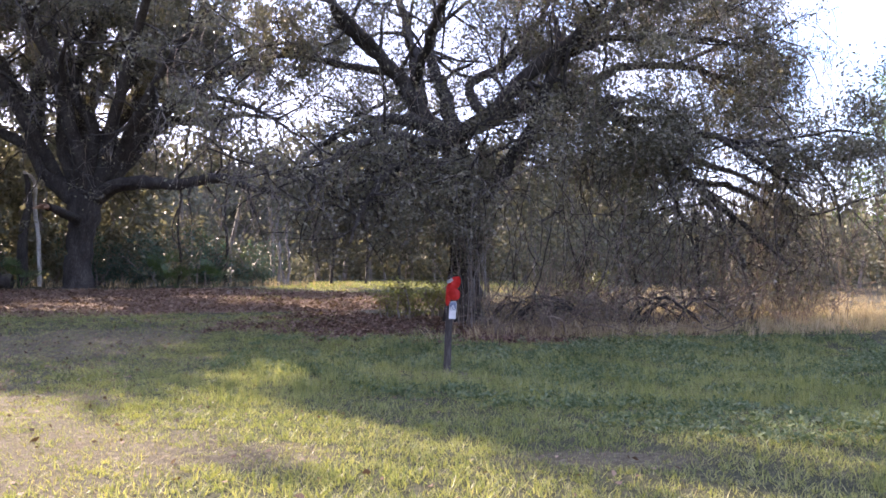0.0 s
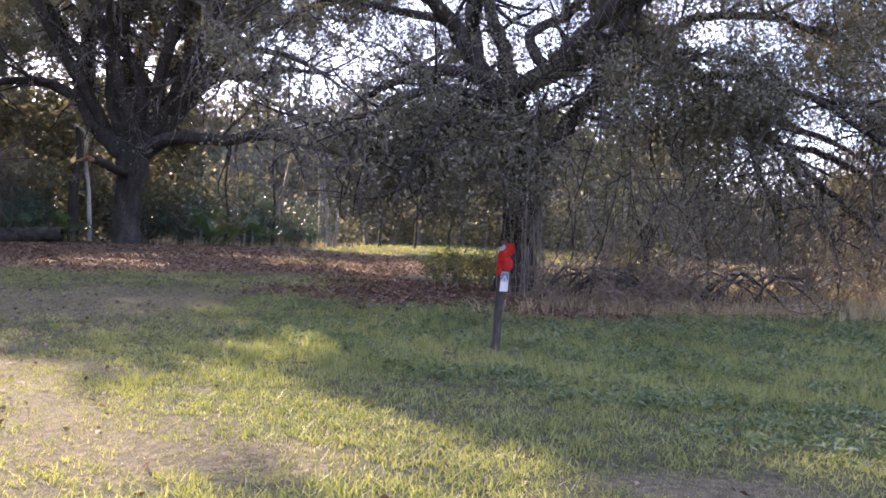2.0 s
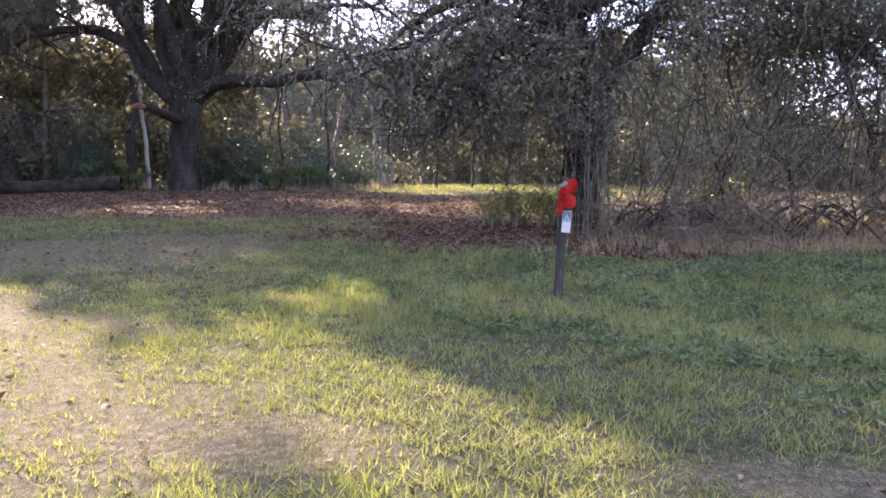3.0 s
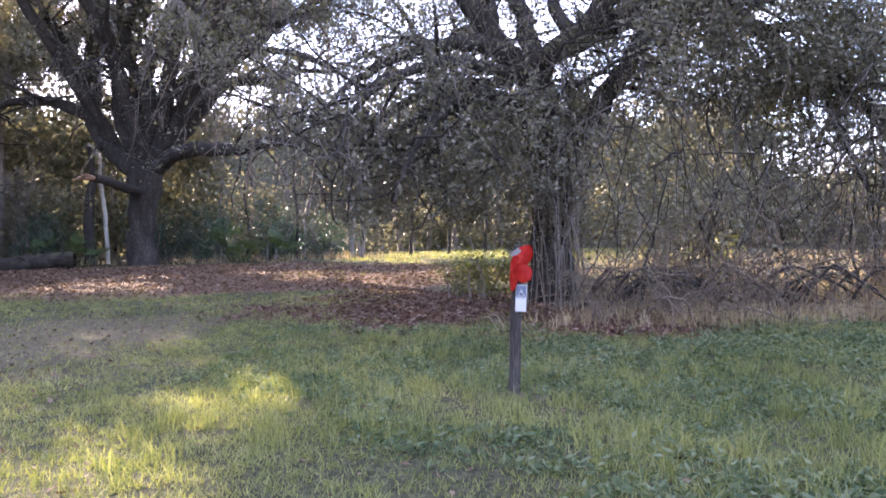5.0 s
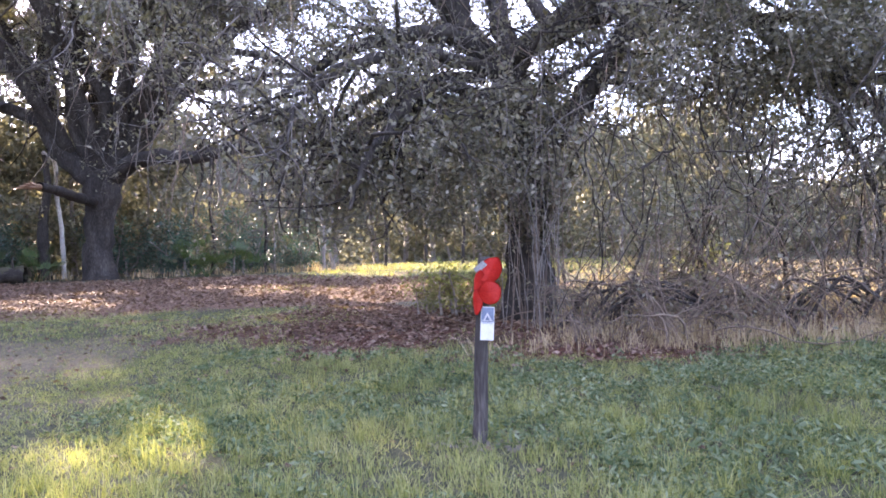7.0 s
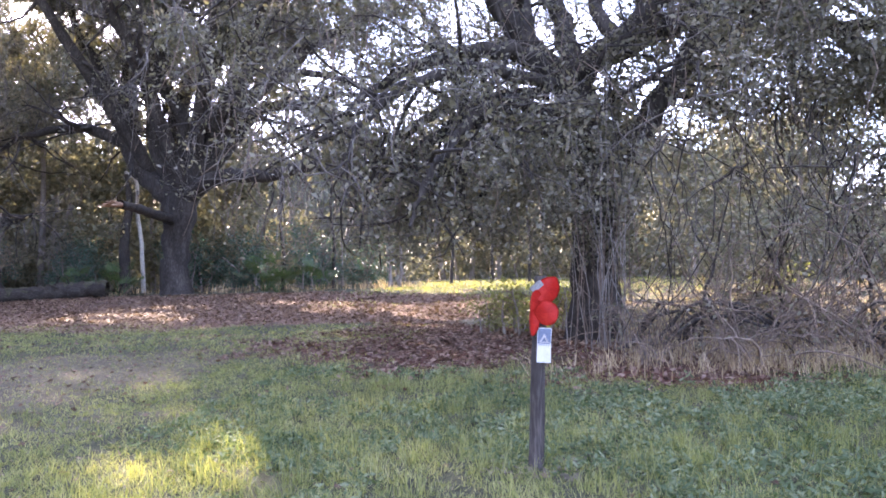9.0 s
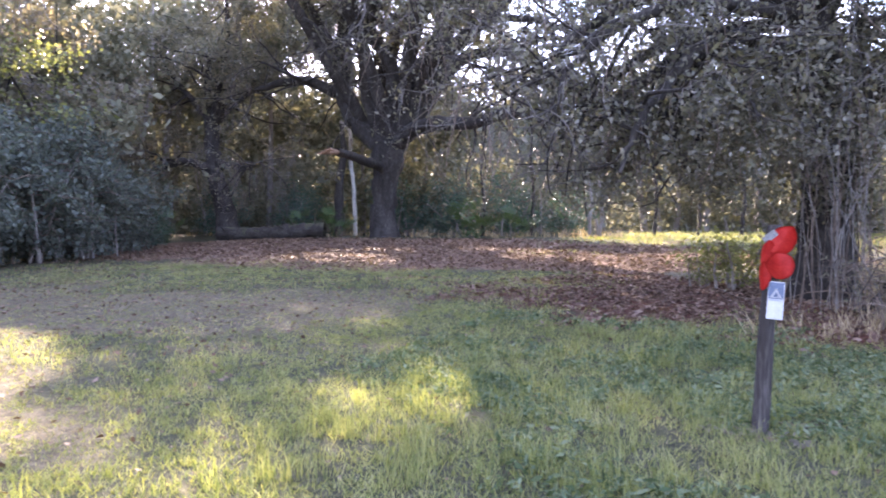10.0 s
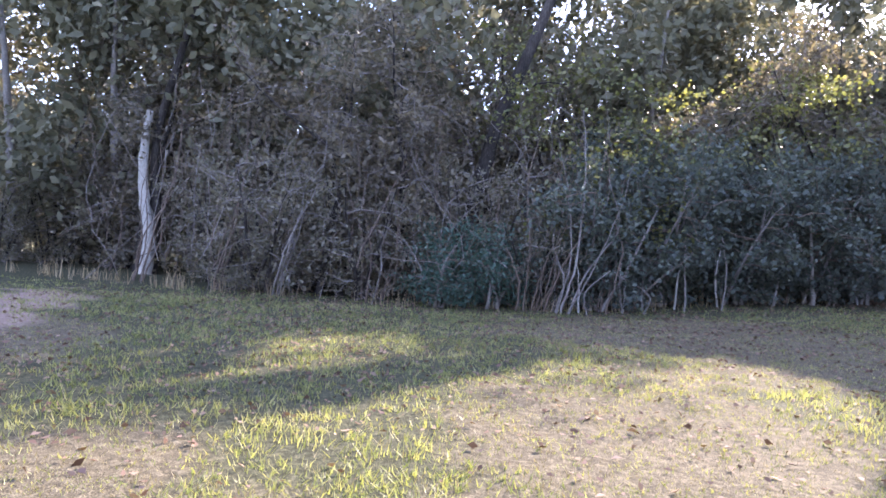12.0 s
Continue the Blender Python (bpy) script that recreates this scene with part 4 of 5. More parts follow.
# ---- brush under the near oak ----
def bare_brush(seed, height, label, material, leafy):
    """A tangle of arching bare stems with a few clinging leaves."""
    rng = np.random.RandomState(seed)
    ob = thing("bare_brush", (0, 0, 0), label, "brush")
    twigs, anchors = Tubes(), []
    for _ in range(17):
        az = rng.uniform(0, 6.28)
        line = curve_line((rng.normal() * 0.35, rng.normal() * 0.35, -0.1), (math.cos(az) * 0.45, math.sin(az) * 0.45, 1), height * rng.uniform(0.6, 1.25), 9, rng, 0.26, 0.06)
        stem = Tubes()
        stem.add(line, np.linspace(rng.uniform(0.012, 0.026), 0.005, 9), 4)
        part("stem", stem.mesh("stem", material), ob)
        for _ in range(7):
            l2 = curve_line(line[rng.randint(2, 9)], rng.normal(size=3) + np.array((0, 0, -0.1)), rng.uniform(0.3, 1.0), 5, rng, 0.3, 0.08)
            twigs.add(l2, np.linspace(0.008, 0.003, 5), 3)
            anchors.append(l2)
    part("twigs", twigs.mesh("twigs", material), ob)["kind"] = "stuff"
    pool = np.concatenate(anchors)
    c = pool[rng.randint(0, len(pool), leafy)] + rng.normal(size=(leafy, 3)) * 0.08
    part("leaves", leaves_mesh("leaves", c[c[:, 2] > 0.1], 0.08, 0.04, oak_leaf_dull, rng), ob, "few small withered leaves")
    return ob


br = np.random.RandomState(150)
plant(bare_brush(151, 3.0, "tangled bare grey brush under the oak's limbs", twig_brown, 400),
      [(2.8, 16.9, 0.85), (4.6, 17.2, 0.95), (6.6, 17.9, 1.05), (1.9, 18.2, 0.9), (4.0, 18.6, 1.05), (6.6, 19.4, 1.0), (4.2, 20.4, 1.2), (8.4, 20.4, 1.1), (10.2, 21.4, 1.0), (12.0, 22.5, 1.0)], br, "brush under the oak")
plant(bare_brush(152, 1.7, "low brown brush of arching dead stems", twig_brown, 150),
      [(1.3, 17.0, 0.8), (2.5, 16.9, 1.0), (3.8, 17.4, 0.9), (7.4, 18.4, 0.8), (9.2, 19.2, 0.9)], br, "low brush under the oak")

for k in range(18):
    x, y, az = br.uniform(0.8, 5.5), br.uniform(17.2, 18.6), br.uniform(-0.6, 0.6)
    ln = br.uniform(1.2, 2.6)
    stem_thing("fallen_bough", "dark curved fallen bough among the brush", "branch",
               [([(x, y, 0.0), (x + ln * 0.35, y + az * 0.4, br.uniform(0.4, 0.8)), (x + ln * 0.75, y + az * 0.8, br.uniform(0.3, 0.6)), (x + ln, y + az, 0.03)], br.uniform(0.03, 0.05), 0.012)], oak_bark, 300 + k, 6)["group"] = "fallen boughs"

# Vines that hang from the oak's limbs into the brush.
for k in range(14):
    x, y = 1.7 + 0.6 * k + br.normal() * 0.25, 18.2 + 0.06 * k + br.normal() * 0.7
    knot = thing("vine_tangle", (x, y, float(ground_z(x, y))), "dark tangle of looping vines hanging into the brush", "vine", "vine tangles under the oak")
    fine, ends = Tubes(), []
    for j in range(9):
        top = br.uniform(2.6, 5.2)
        p0 = np.array((br.normal() * 0.5, br.normal() * 0.5, top))
        low = np.array((br.normal() * 0.7, br.normal() * 0.5, br.uniform(0.3, 1.3) if j else -0.05))
        mid = (p0 + low) / 2 + br.normal(size=3) * np.array((0.5, 0.35, 0.3))
        vine = refine([p0, p0 * 0.7 + mid * 0.3 + br.normal(size=3) * 0.2, mid, low], 5, br, 0.03)
        tb = Tubes()
        tb.add(vine, np.linspace(br.uniform(0.008, 0.024), 0.006, len(vine)), 4)
        part("strand", tb.mesh("strand", oak_bark if j % 3 else twig_dark), knot)
        for _ in range(7):
            side_twig = curve_line(vine[br.randint(2, len(vine))], br.normal(size=3), br.uniform(0.25, 0.8), 5, br, 0.35, 0.12)
            fine.add(side_twig, np.linspace(0.007, 0.003, 5), 3)
            ends.append(side_twig[2:])
    part("twigs", fine.mesh("twigs", twig_dark), knot)["kind"] = "stuff"
    ends = np.concatenate(ends)
    c = ends[br.randint(0, len(ends), 200)] + br.normal(size=(200, 3)) * 0.07
    part("leaves", leaves_mesh("leaves", c[c[:, 2] > 0.1], 0.085, 0.045, oak_leaf, br), knot)

# Dark crooked saplings standing in the brush.
for k in range(8):
    x, y, h = 2.4 + 0.95 * k + br.normal() * 0.3, 18.3 + 0.15 * k + br.normal() * 0.6, br.uniform(2.2, 3.6)
    lean = br.uniform(-0.7, 0.9)
    fork = (x + lean * 0.45, y + br.normal() * 0.15, h * 0.5)
    stem_thing("crooked_sapling", "dark crooked bare sapling standing in the brush", "sapling",
               [([(x, y, -0.1), (x + lean * 0.15, y, h * 0.25), fork, (x + lean, y + br.normal() * 0.3, h)], br.uniform(0.03, 0.05), 0.01),
                ([fork, (fork[0] - 0.5 * lean, y, h * 0.7), (fork[0] - 0.7 * lean, y + br.normal() * 0.4, h * 0.95)], 0.02, 0.006)], oak_bark, 330 + k, 5)["group"] = "saplings in the brush"

# Straight pale suckers round the near oak's trunk.
for k in range(40):
    x, y = 0.75 + br.normal() * 0.32, 18.2 + br.normal() * 0.35
    h = br.uniform(1.8, 5.2)
    stem_thing("sucker_stem", "straight pale shoot growing up beside the oak trunk", "shoot",
               [([(x, y, -0.1), (x + br.normal() * 0.1, y + br.normal() * 0.1, h * 0.5), (x + (x - 0.75) * 1.2 + br.normal() * 0.5, y + br.normal() * 0.4, h)], br.uniform(0.006, 0.013), 0.004)], twig_grey if k % 2 else twig_brown, 160 + k, 4)["group"] = "shoots round the oak"
green_sprig = understory("leafy_sprout", 1.2, 0.8, 15, vine_leaf, 900, "small bright green sprout at the foot of the oak", "shrub", 5, 0.1, (0.10, 0.05))
plant(green_sprig, [(-0.9, 20.6, 1.0), (-0.2, 21.0, 0.9), (-1.5, 20.9, 0.7), (4.8, 24.5, 1.0)], br, "green sprouts")

# ---- sunlit vines over the bushes ----
mv = np.random.RandomState(170)
vine_cover = thing("vine_mat", (-21.2, 16.2, float(ground_z(-21.2, 16.2))), "mat of yellow-green sunlit vine leaves over the bushes", "vine")
cs = []
for _ in range(120):
    t = mv.rand()
    high = mv.rand() ** 1.7
    p = np.array((0.9 - 2.2 * mv.rand() - 1.5 * high, -6.5 + 12.5 * t, 4.5 + 0.5 * math.sin(t * 9) + 3.2 * high + mv.normal() * 0.25))
    if mv.rand() < 0.2:
        p = np.array((1.6, -5.5 + 4.5 * mv.rand(), 1.6 + 2.8 * mv.rand()))
    cs.append(p + mv.normal(size=(34, 3)) * np.array((0.35, 0.5, 0.16)))
part("leaves", leaves_mesh("leaves", np.concatenate(cs), 0.13, 0.10, vine_leaf, mv, 0.3), vine_cover)
tb = Tubes()
for k in range(10):
    y0 = -4 + 8 * k / 9
    tb.add(refine([(-0.2, y0, 0), (-0.3, y0 + 0.2, 1.6), (-0.6, y0 + mv.normal() * 0.4, 3.2), (-0.4, y0 + mv.normal() * 0.7, 5.1)], 4, mv, 0.04), np.linspace(0.025, 0.01, 13), 5)
part("stems", tb.mesh("stems", twig_brown), vine_cover)

# ---- far woods ----
def far_trees(name, label, spots_list, seed, leaf_mat, leaf_size, per_tree):
    """A distant wood: trunks and leaf clumps past counting."""
    rng = np.random.RandomState(seed)
    ob = thing(name, (0, 0, 0), label, "woods")
    ob["kind"] = "stuff"
    tr, cs = Tubes(), []
    for x, y, h, w in spots_list:
        z = float(ground_z(x, y))
        tr.add(curve_line((x, y, z - 0.2), (rng.normal() * 0.08, rng.normal() * 0.08, 1), h * 0.85, 6, rng, 0.06), np.linspace(0.06 + h * 0.012, 0.04, 6), 5)
        m = 26
        cl = np.stack([rng.normal(size=m) * w * 0.42, rng.normal(size=m) * w * 0.42, h * (0.08 + 0.9 * rng.rand(m) ** 0.7)], 1)
        taper = np.sin(np.pi * np.clip(cl[:, 2] / h, 0.12, 0.93)) ** 0.5
        cl[:, :2] *= taper[:, None]
        k = per_tree // m
        c = cl[:, None, :] + rng.normal(size=(m, k, 3)) * np.array((0.7, 0.7, 0.55)) * (w / 5)
        c = c.reshape(-1, 3) + np.array((x, y, z))
        c = c[c[:, 2] > z + 0.1]
        cs.append(c[~sun_gap(c) | (rng.rand(len(c)) < 0.03)])
    part("trunks", tr.mesh("trunks", twig_grey), ob)
    part("foliage", leaves_mesh("foliage", np.concatenate(cs), leaf_size, leaf_size * 0.55, leaf_mat, rng, 0.0, 0.1), ob)
    return ob


fr = np.random.RandomState(180)
near_rows = [(-34 + 2.7 * k + fr.normal() * 0.8, 42 + fr.normal() * 1.4, fr.uniform(8, 12), fr.uniform(4, 6)) for k in range(10)]
near_rows += [(-9.5 + 2.6 * k + fr.normal() * 0.7, 50 + fr.normal() * 1.5, fr.uniform(9, 13), fr.uniform(4, 6)) for k in range(10)]
far_trees("far_woods", "sunlit olive and grey woods beyond the clearing", near_rows, 181, far_leaf, 0.36, 3000)
side_rows = [(-33 + fr.normal() * 1.0, 24 + 4.0 * k, fr.uniform(12, 15), 6.0) for k in range(5)]
side_rows += [(-32 + fr.normal() * 1.0, -12 + 4.0 * k, fr.uniform(14, 17), 6.0) for k in range(9)]
side_rows += [(x, y, h, 5.0) for x, y, h in ((-26.5, 13.0, 12), (-28.5, 16.5, 9), (-29.5, 21.0, 10), (-30.0, 26.0, 11), (-30.0, 30.5, 15), (-31.0, 34.0, 15), (-27.0, 37.5, 13), (-27.0, 3.0, 13), (-28.0, 8.0, 13), (-29.0, -2.0, 12), (-26.0, 10.0, 13), (-26.5, 17.5, 12), (-27.5, 21.0, 12), (-26.0, 6.0, 12), (-28.0, 24.5, 12), (-27.5, -1.5, 13), (-28.0, -5.0, 13), (-27.0, 1.0, 12))]
side_rows += [(-45.0 + fr.normal(), 27.0 + 3.4 * k, fr.uniform(16, 19), 7.0) for k in range(6)]
far_trees("side_woods", "shaded grey-green woods behind the bushes", side_rows, 184, far_leaf, 0.36, 3700)
def arc(first, last, count, low_h, high_h):
    """Tree places (x, y, height, spread) along an arc round the clearing, in degrees right of the y axis."""
    out = []
    for k in range(count):
        a = radians(first + (last - first) * (k + 0.5) / count + fr.normal())
        d = fr.uniform(58, 70)
        h = fr.uniform(low_h, high_h) if not 15 < math.degrees(a) < 45 else fr.uniform(5, 7)
        out.append((d * math.sin(a), 8 + d * math.cos(a), h, fr.uniform(6, 9)))
    return out


far_trees("distant_woods", "distant grey-olive woods closing the view", arc(-75, 55, 30, 10, 15), 182, far_leaf, 0.55, 1800)
far_trees("distant_woods", "distant ring of woods behind the clearing", arc(55, 285, 34, 9, 14), 185, far_leaf, 0.8, 420)
low = [(-38 + 2.4 * k + fr.normal() * 0.6, 41 + fr.normal() * 1.0 + (9 if -8 < -38 + 2.4 * k < 5 else 0), fr.uniform(3, 4.5), 4.5) for k in range(26)]
low += [(14 + 3.0 * k, 34 + fr.normal() * 3, fr.uniform(2.5, 4.5), 4.5) for k in range(9)]
low += [(-34 + 2.2 * k + fr.normal() * 0.5, 46 + fr.normal() * 1.0 + (9 if -9 < -34 + 2.2 * k < 6 else 0), fr.uniform(1.6, 2.6), 4.5) for k in range(30)]
low += [(-30 + fr.normal() * 0.8, -8 + 3.0 * k, fr.uniform(3, 5), 4.5) for k in range(15)]
far_trees("far_thicket", "low thicket under the far woods", low, 183, far_leaf, 0.30, 620)
hedge = [(-46 + 2.2 * k + fr.normal() * 0.4, 56 + fr.normal() * 0.6, fr.uniform(2.0, 3.0), 5.0) for k in range(44)]
hedge += [(-36 + fr.normal() * 0.5, -14 + 2.4 * k, fr.uniform(2.0, 3.0), 5.0) for k in range(29)]
far_trees("far_undergrowth", "dense low undergrowth at the back of the woods", hedge, 186, far_leaf, 0.38, 600)


def wood_backdrop():
    """The far wall of woods on the horizon, with a ragged top."""
    n, levels = 420, 7
    ang = np.linspace(0, 2 * math.pi, n, endpoint=False)
    rows = []
    for k in range(levels):
        u = k / (levels - 1)
        top = 7.5 + 3.5 * vnoise(ang * 40, ang * 0, 1.6, 50) + 2.0 * vnoise(ang * 40, ang * 0, 0.5, 51) + 1.2 * vnoise(ang * 40, ang * 0, 0.18, 52)
        right = step(radians(12), radians(20), ang) * (1 - step(radians(45), radians(60), ang))
        top = top * (1 - 0.5 * right)
        d = 63 + 2.5 * vnoise(ang * 40, ang * 0 + u * 6, 0.7, 53) + 1.5 * u
        x, y = d * np.sin(ang), 8 + d * np.cos(ang)
        rows.append(np.stack([x, y, ground_z(x, y) - 0.3 + top * u], 1))
    v = np.concatenate(rows)
    i, k = np.meshgrid(np.arange(n), np.arange(levels - 1))
    j = (i + 1) % n
    f = np.stack([k * n + i, k * n + j, (k + 1) * n + j, (k + 1) * n + i], -1).reshape(-1, 4)
    m = rough_material("far_wood", [(0.07, 0.075, 0.055), (0.15, 0.15, 0.105), (0.27, 0.255, 0.175)], 1.1, (1, 1, 0.7), 0.95, 1.0, 5.0, 0.5)
    return tagged(new("backdrop", make_mesh("backdrop", v, f, m)), "distant dark wall of woods on the horizon", "woods", kind="structure")


wood_backdrop()


def pine(place, height, seed):
    rng = np.random.RandomState(seed)
    ob = thing("pine_tree", place, "sunlit green pine beyond the field", "tree")
    line = curve_line((0, 0, -0.2), (0, 0, 1), height, 9, rng, 0.03)
    tb = Tubes()
    tb.add(line, np.linspace(0.22, 0.04, 9), 8, 0.15, rng)
    part("trunk", tb.mesh("trunk", oak_bark), ob)
    tw, cs = Tubes(), []
    for _ in range(60):
        h = rng.uniform(0.22, 1.0) * height
        l = curve_line((0, 0, h), (rng.normal(), rng.normal(), 0.35), (1.15 - h / height) * height * 0.33 + 0.4, 5, rng, 0.15)
        tw.add(l, np.linspace(0.04, 0.01, 5), 4)
        cs.append(np.repeat(l[2:], 60, 0) + rng.normal(size=(180, 3)) * 0.32)
    part("boughs", tw.mesh("boughs", oak_bark), ob)
    part("needles", leaves_mesh("needles", np.concatenate(cs), 0.26, 0.06, pine_leaf, rng), ob)
    return ob


pine((25.3, 38.0, float(ground_z(25.3, 38))), 12.5, 190)
pine((29.0, 40.0, float(ground_z(29, 40))), 9.5, 191)["group"] = "pines"

# ---- trail marker post ----
POST = Vector((0.055, 11.62, float(ground_z(0.055, 11.62))))
marker = thing("marker_post", POST, "weathered round wooden trail post with camping sign and red flagging", "post")
rp = np.random.RandomState(200)
hs = np.linspace(-0.15, 1.53, 20)
line = np.stack([0.085 * hs / 1.58 + 0.004 * np.sin(hs * 6), 0.01 * np.sin(hs * 4), hs], 1)
tb = Tubes()
tb.add(line, 0.061 - 0.008 * np.clip(hs, 0, 2) / 1.58 + 0.006 * np.exp(-np.clip(hs, 0, 2) / 0.1), 18, 0.07, rp)
me = tb.mesh("pole", post_wood)
part("pole", me, marker)
bm = bmesh.new()
bmesh.ops.create_cone(bm, cap_ends=True, segments=18, radius1=0.053, radius2=0.043, depth=0.03, matrix=Matrix.Translation((0.082, 0, 1.542)))
part("pole_top", from_bmesh("pole_top", bm, post_wood), marker, "grey sawn post end")


def plate(name, w, h, t, material, bevel=0.004):
    bm = bmesh.new()
    bmesh.ops.create_cube(bm, size=1.0, matrix=Matrix.Diagonal((w, t, h, 1)))
    bmesh.ops.bevel(bm, geom=bm.edges[:], offset=min(bevel, t * 0.45), segments=2, affect="EDGES")
    return from_bmesh(name, bm, material)


sign = part("sign", plate("sign", 0.112, 0.275, 0.006, white_paint), marker, "white plastic sign with a blue camping emblem")
sign.matrix_basis = pose(0.100, -0.075, 1.005, -2, 3.0, -4)
blue = part("emblem_field", plate("emblem_field", 0.102, 0.118, 0.003, blue_paint), sign, "blue square with a white tent")
blue.matrix_basis = pose(0, -0.0035, 0.072)
bm = bmesh.new()
for tri in (((-0.036, 0, 0.028), (-0.020, 0, 0.028), (0.0, 0, 0.062), (0.0, 0, 0.092)), ((0.036, 0, 0.028), (0.0, 0, 0.092), (0.0, 0, 0.062), (0.020, 0, 0.028)), ((-0.042, 0, 0.020), (0.042, 0, 0.020), (0.042, 0, 0.028), (-0.042, 0, 0.028))):
    bm.faces.new([bm.verts.new(Vector(c) + Vector((0, -0.0085, 0))) for c in tri])
bmesh.ops.solidify(bm, geom=bm.faces[:], thickness=0.0015)
part("tent_emblem", from_bmesh("tent_emblem", bm, white_paint), sign)
for k, (w, z) in enumerate(((0.012, 0.0), (0.012, 0.0), (0.014, 0.0), (0.012, 0.0), (0.010, 0.0))):
    b = part("letter_bar", plate("letter_bar", w, 0.013, 0.002, grey_bar), sign)
    b.matrix_basis = pose(-0.036 + 0.018 * k, -0.004, 0.003)
for z in (-0.128, 0.134):
    bm = bmesh.new()
    bmesh.ops.create_cone(bm, cap_ends=True, segments=10, radius1=0.006, radius2=0.004, depth=0.005, matrix=pose(0, -0.005, z, 90))
    part("screw", from_bmesh("screw", bm, steel), sign)


def petal(w, h, place, tilt, turn, bend, label=""):
    """A bent oval of stiff red sheet."""
    bm = bmesh.new()
    rings = []
    for r in (0.0, 0.5, 0.85, 1.0):
        if r == 0:
            rings.append([bm.verts.new((0, 0, 0))])
            continue
        rings.append([bm.verts.new((w / 2 * r * math.copysign(abs(math.cos(a)) ** 1.25, math.cos(a)), bend * (r * math.cos(a)) ** 2 * w + 0.12 * bend * r * math.sin(2 * a) * h, h / 2 * r * math.sin(a) * (1 + 0.04 * math.sin(5 * a)))) for a in np.linspace(0, 2 * math.pi, 20, endpoint=False)])
    for i in range(20):
        bm.faces.new((rings[0][0], rings[1][i], rings[1][(i + 1) % 20]))
        for a, b in ((1, 2), (2, 3)):
            bm.faces.new((rings[a][i], rings[b][i], rings[b][(i + 1) % 20], rings[a][(i + 1) % 20]))
    bmesh.ops.solidify(bm, geom=bm.faces[:], thickness=0.003)
    ob = part("red_petal", from_bmesh("red_petal", bm, red_vinyl, True), marker, label or "bright red oval of stiff sheet")
    ob.matrix_basis = pose(*place, 0, tilt, turn)
    return ob


petal(0.185, 0.245, (0.138, -0.090, 1.440), 34, 4, 0.25)
petal(0.125, 0.205, (0.032, -0.080, 1.345), 16, -28, 0.3)
petal(0.200, 0.205, (0.130, -0.110, 1.262), -16, 8, 0.25)
petal(0.100, 0.215, (0.012, -0.080, 1.180), 3, -30, 0.3)
foil = part("foil_scrap", plate("foil_scrap", 0.11, 0.055, 0.004, silver_foil), marker, "crumpled silver scrap at the top")
foil.matrix_basis = pose(0.055, -0.072, 1.470, 10, -38, -12)

# ---- grasses and litter ----
def blades(name, label, centres, height, width, material, seed, lean=0.5, category="grass", simple=False):
    """Tapering bent blades, one for each centre (x, y); height may be an array."""
    rng = np.random.RandomState(seed)
    n = len(centres)
    x, y = centres[:, 0], centres[:, 1]
    z = ground_z(x, y) - 0.008
    h = height * (0.55 + 0.9 * rng.rand(n)) * (1 - 0.55 * spots(x, y, DRY)) * (0.7 + 0.6 * vnoise(x, y, 0.5, 44))
    az = rng.uniform(0, 2 * math.pi, n)
    ln = lean * rng.rand(n) * h
    dx, dy = np.cos(az) * ln, np.sin(az) * ln
    fa = rng.uniform(0, 2 * math.pi, n)
    wx, wy = np.cos(fa) * width / 2, np.sin(fa) * width / 2
    b0 = np.stack([x - wx, y - wy, z], 1)
    b1 = np.stack([x + wx, y + wy, z], 1)
    if simple:
        t = np.stack([x + dx, y + dy, z + h * 0.9], 1)
        return tagged(new(name, make_mesh(name, np.stack([b0, b1, t], 1).reshape(-1, 3), np.arange(n * 3).reshape(-1, 3), material)), label, category, kind="stuff")
    m = np.stack([x + dx * 0.35, y + dy * 0.35, z + h * 0.6], 1)
    w2 = np.stack([wx, wy, np.zeros(n)], 1) * 0.7
    t = np.stack([x + dx, y + dy, z + h * 0.95], 1)
    v = np.stack([b0, b1, m + w2, m - w2, t], 1).reshape(-1, 3)
    i = np.arange(n)[:, None] * 5
    f = np.concatenate([np.stack([i[:, 0], i[:, 0] + 1, i[:, 0] + 2], 1), np.stack([i[:, 0], i[:, 0] + 2, i[:, 0] + 3], 1), np.stack([i[:, 0] + 3, i[:, 0] + 2, i[:, 0] + 4], 1)])
    return tagged(new(name, make_mesh(name, v, f, material)), label, category, kind="stuff")


def tufts(count, box, per, spread, seed, keep):
    """Blade feet gathered in tufts over box (x0, x1, y0, y1); keep(x, y) gives the chance of a tuft."""
    rng = np.random.RandomState(seed)
    x, y = rng.uniform(box[0], box[1], count), rng.uniform(box[2], box[3], count)
    edge = np.minimum.reduce([x - box[0], box[1] - x, y - box[2], box[3] - y])
    ok = rng.rand(count) < keep(x, y) * step(0, 1.8, edge)
    c = np.stack([x[ok], y[ok]], 1)
    return np.repeat(c, per, 0) + rng.normal(size=(len(c) * per, 2)) * spread


def lush(x, y):
    bare = np.maximum.reduce([spots(x, y, DRY) * 0.42, spots(x, y, LITTER) * 0.93, spots(x, y, RED_LITTER) * 0.98, spots(x, y, SAND)])
    return (1 - bare) * (0.45 + 0.55 * vnoise(x, y, 0.9, 30))


def dryness(x, y):
    return np.clip(spots(x, y, DRY) * 0.8 + 0.22 * vnoise(x, y, 1.4, 31), 0, 1) * (1 - 0.85 * np.maximum(spots(x, y, LITTER), spots(x, y, RED_LITTER))) * (1 - spots(x, y, SAND))


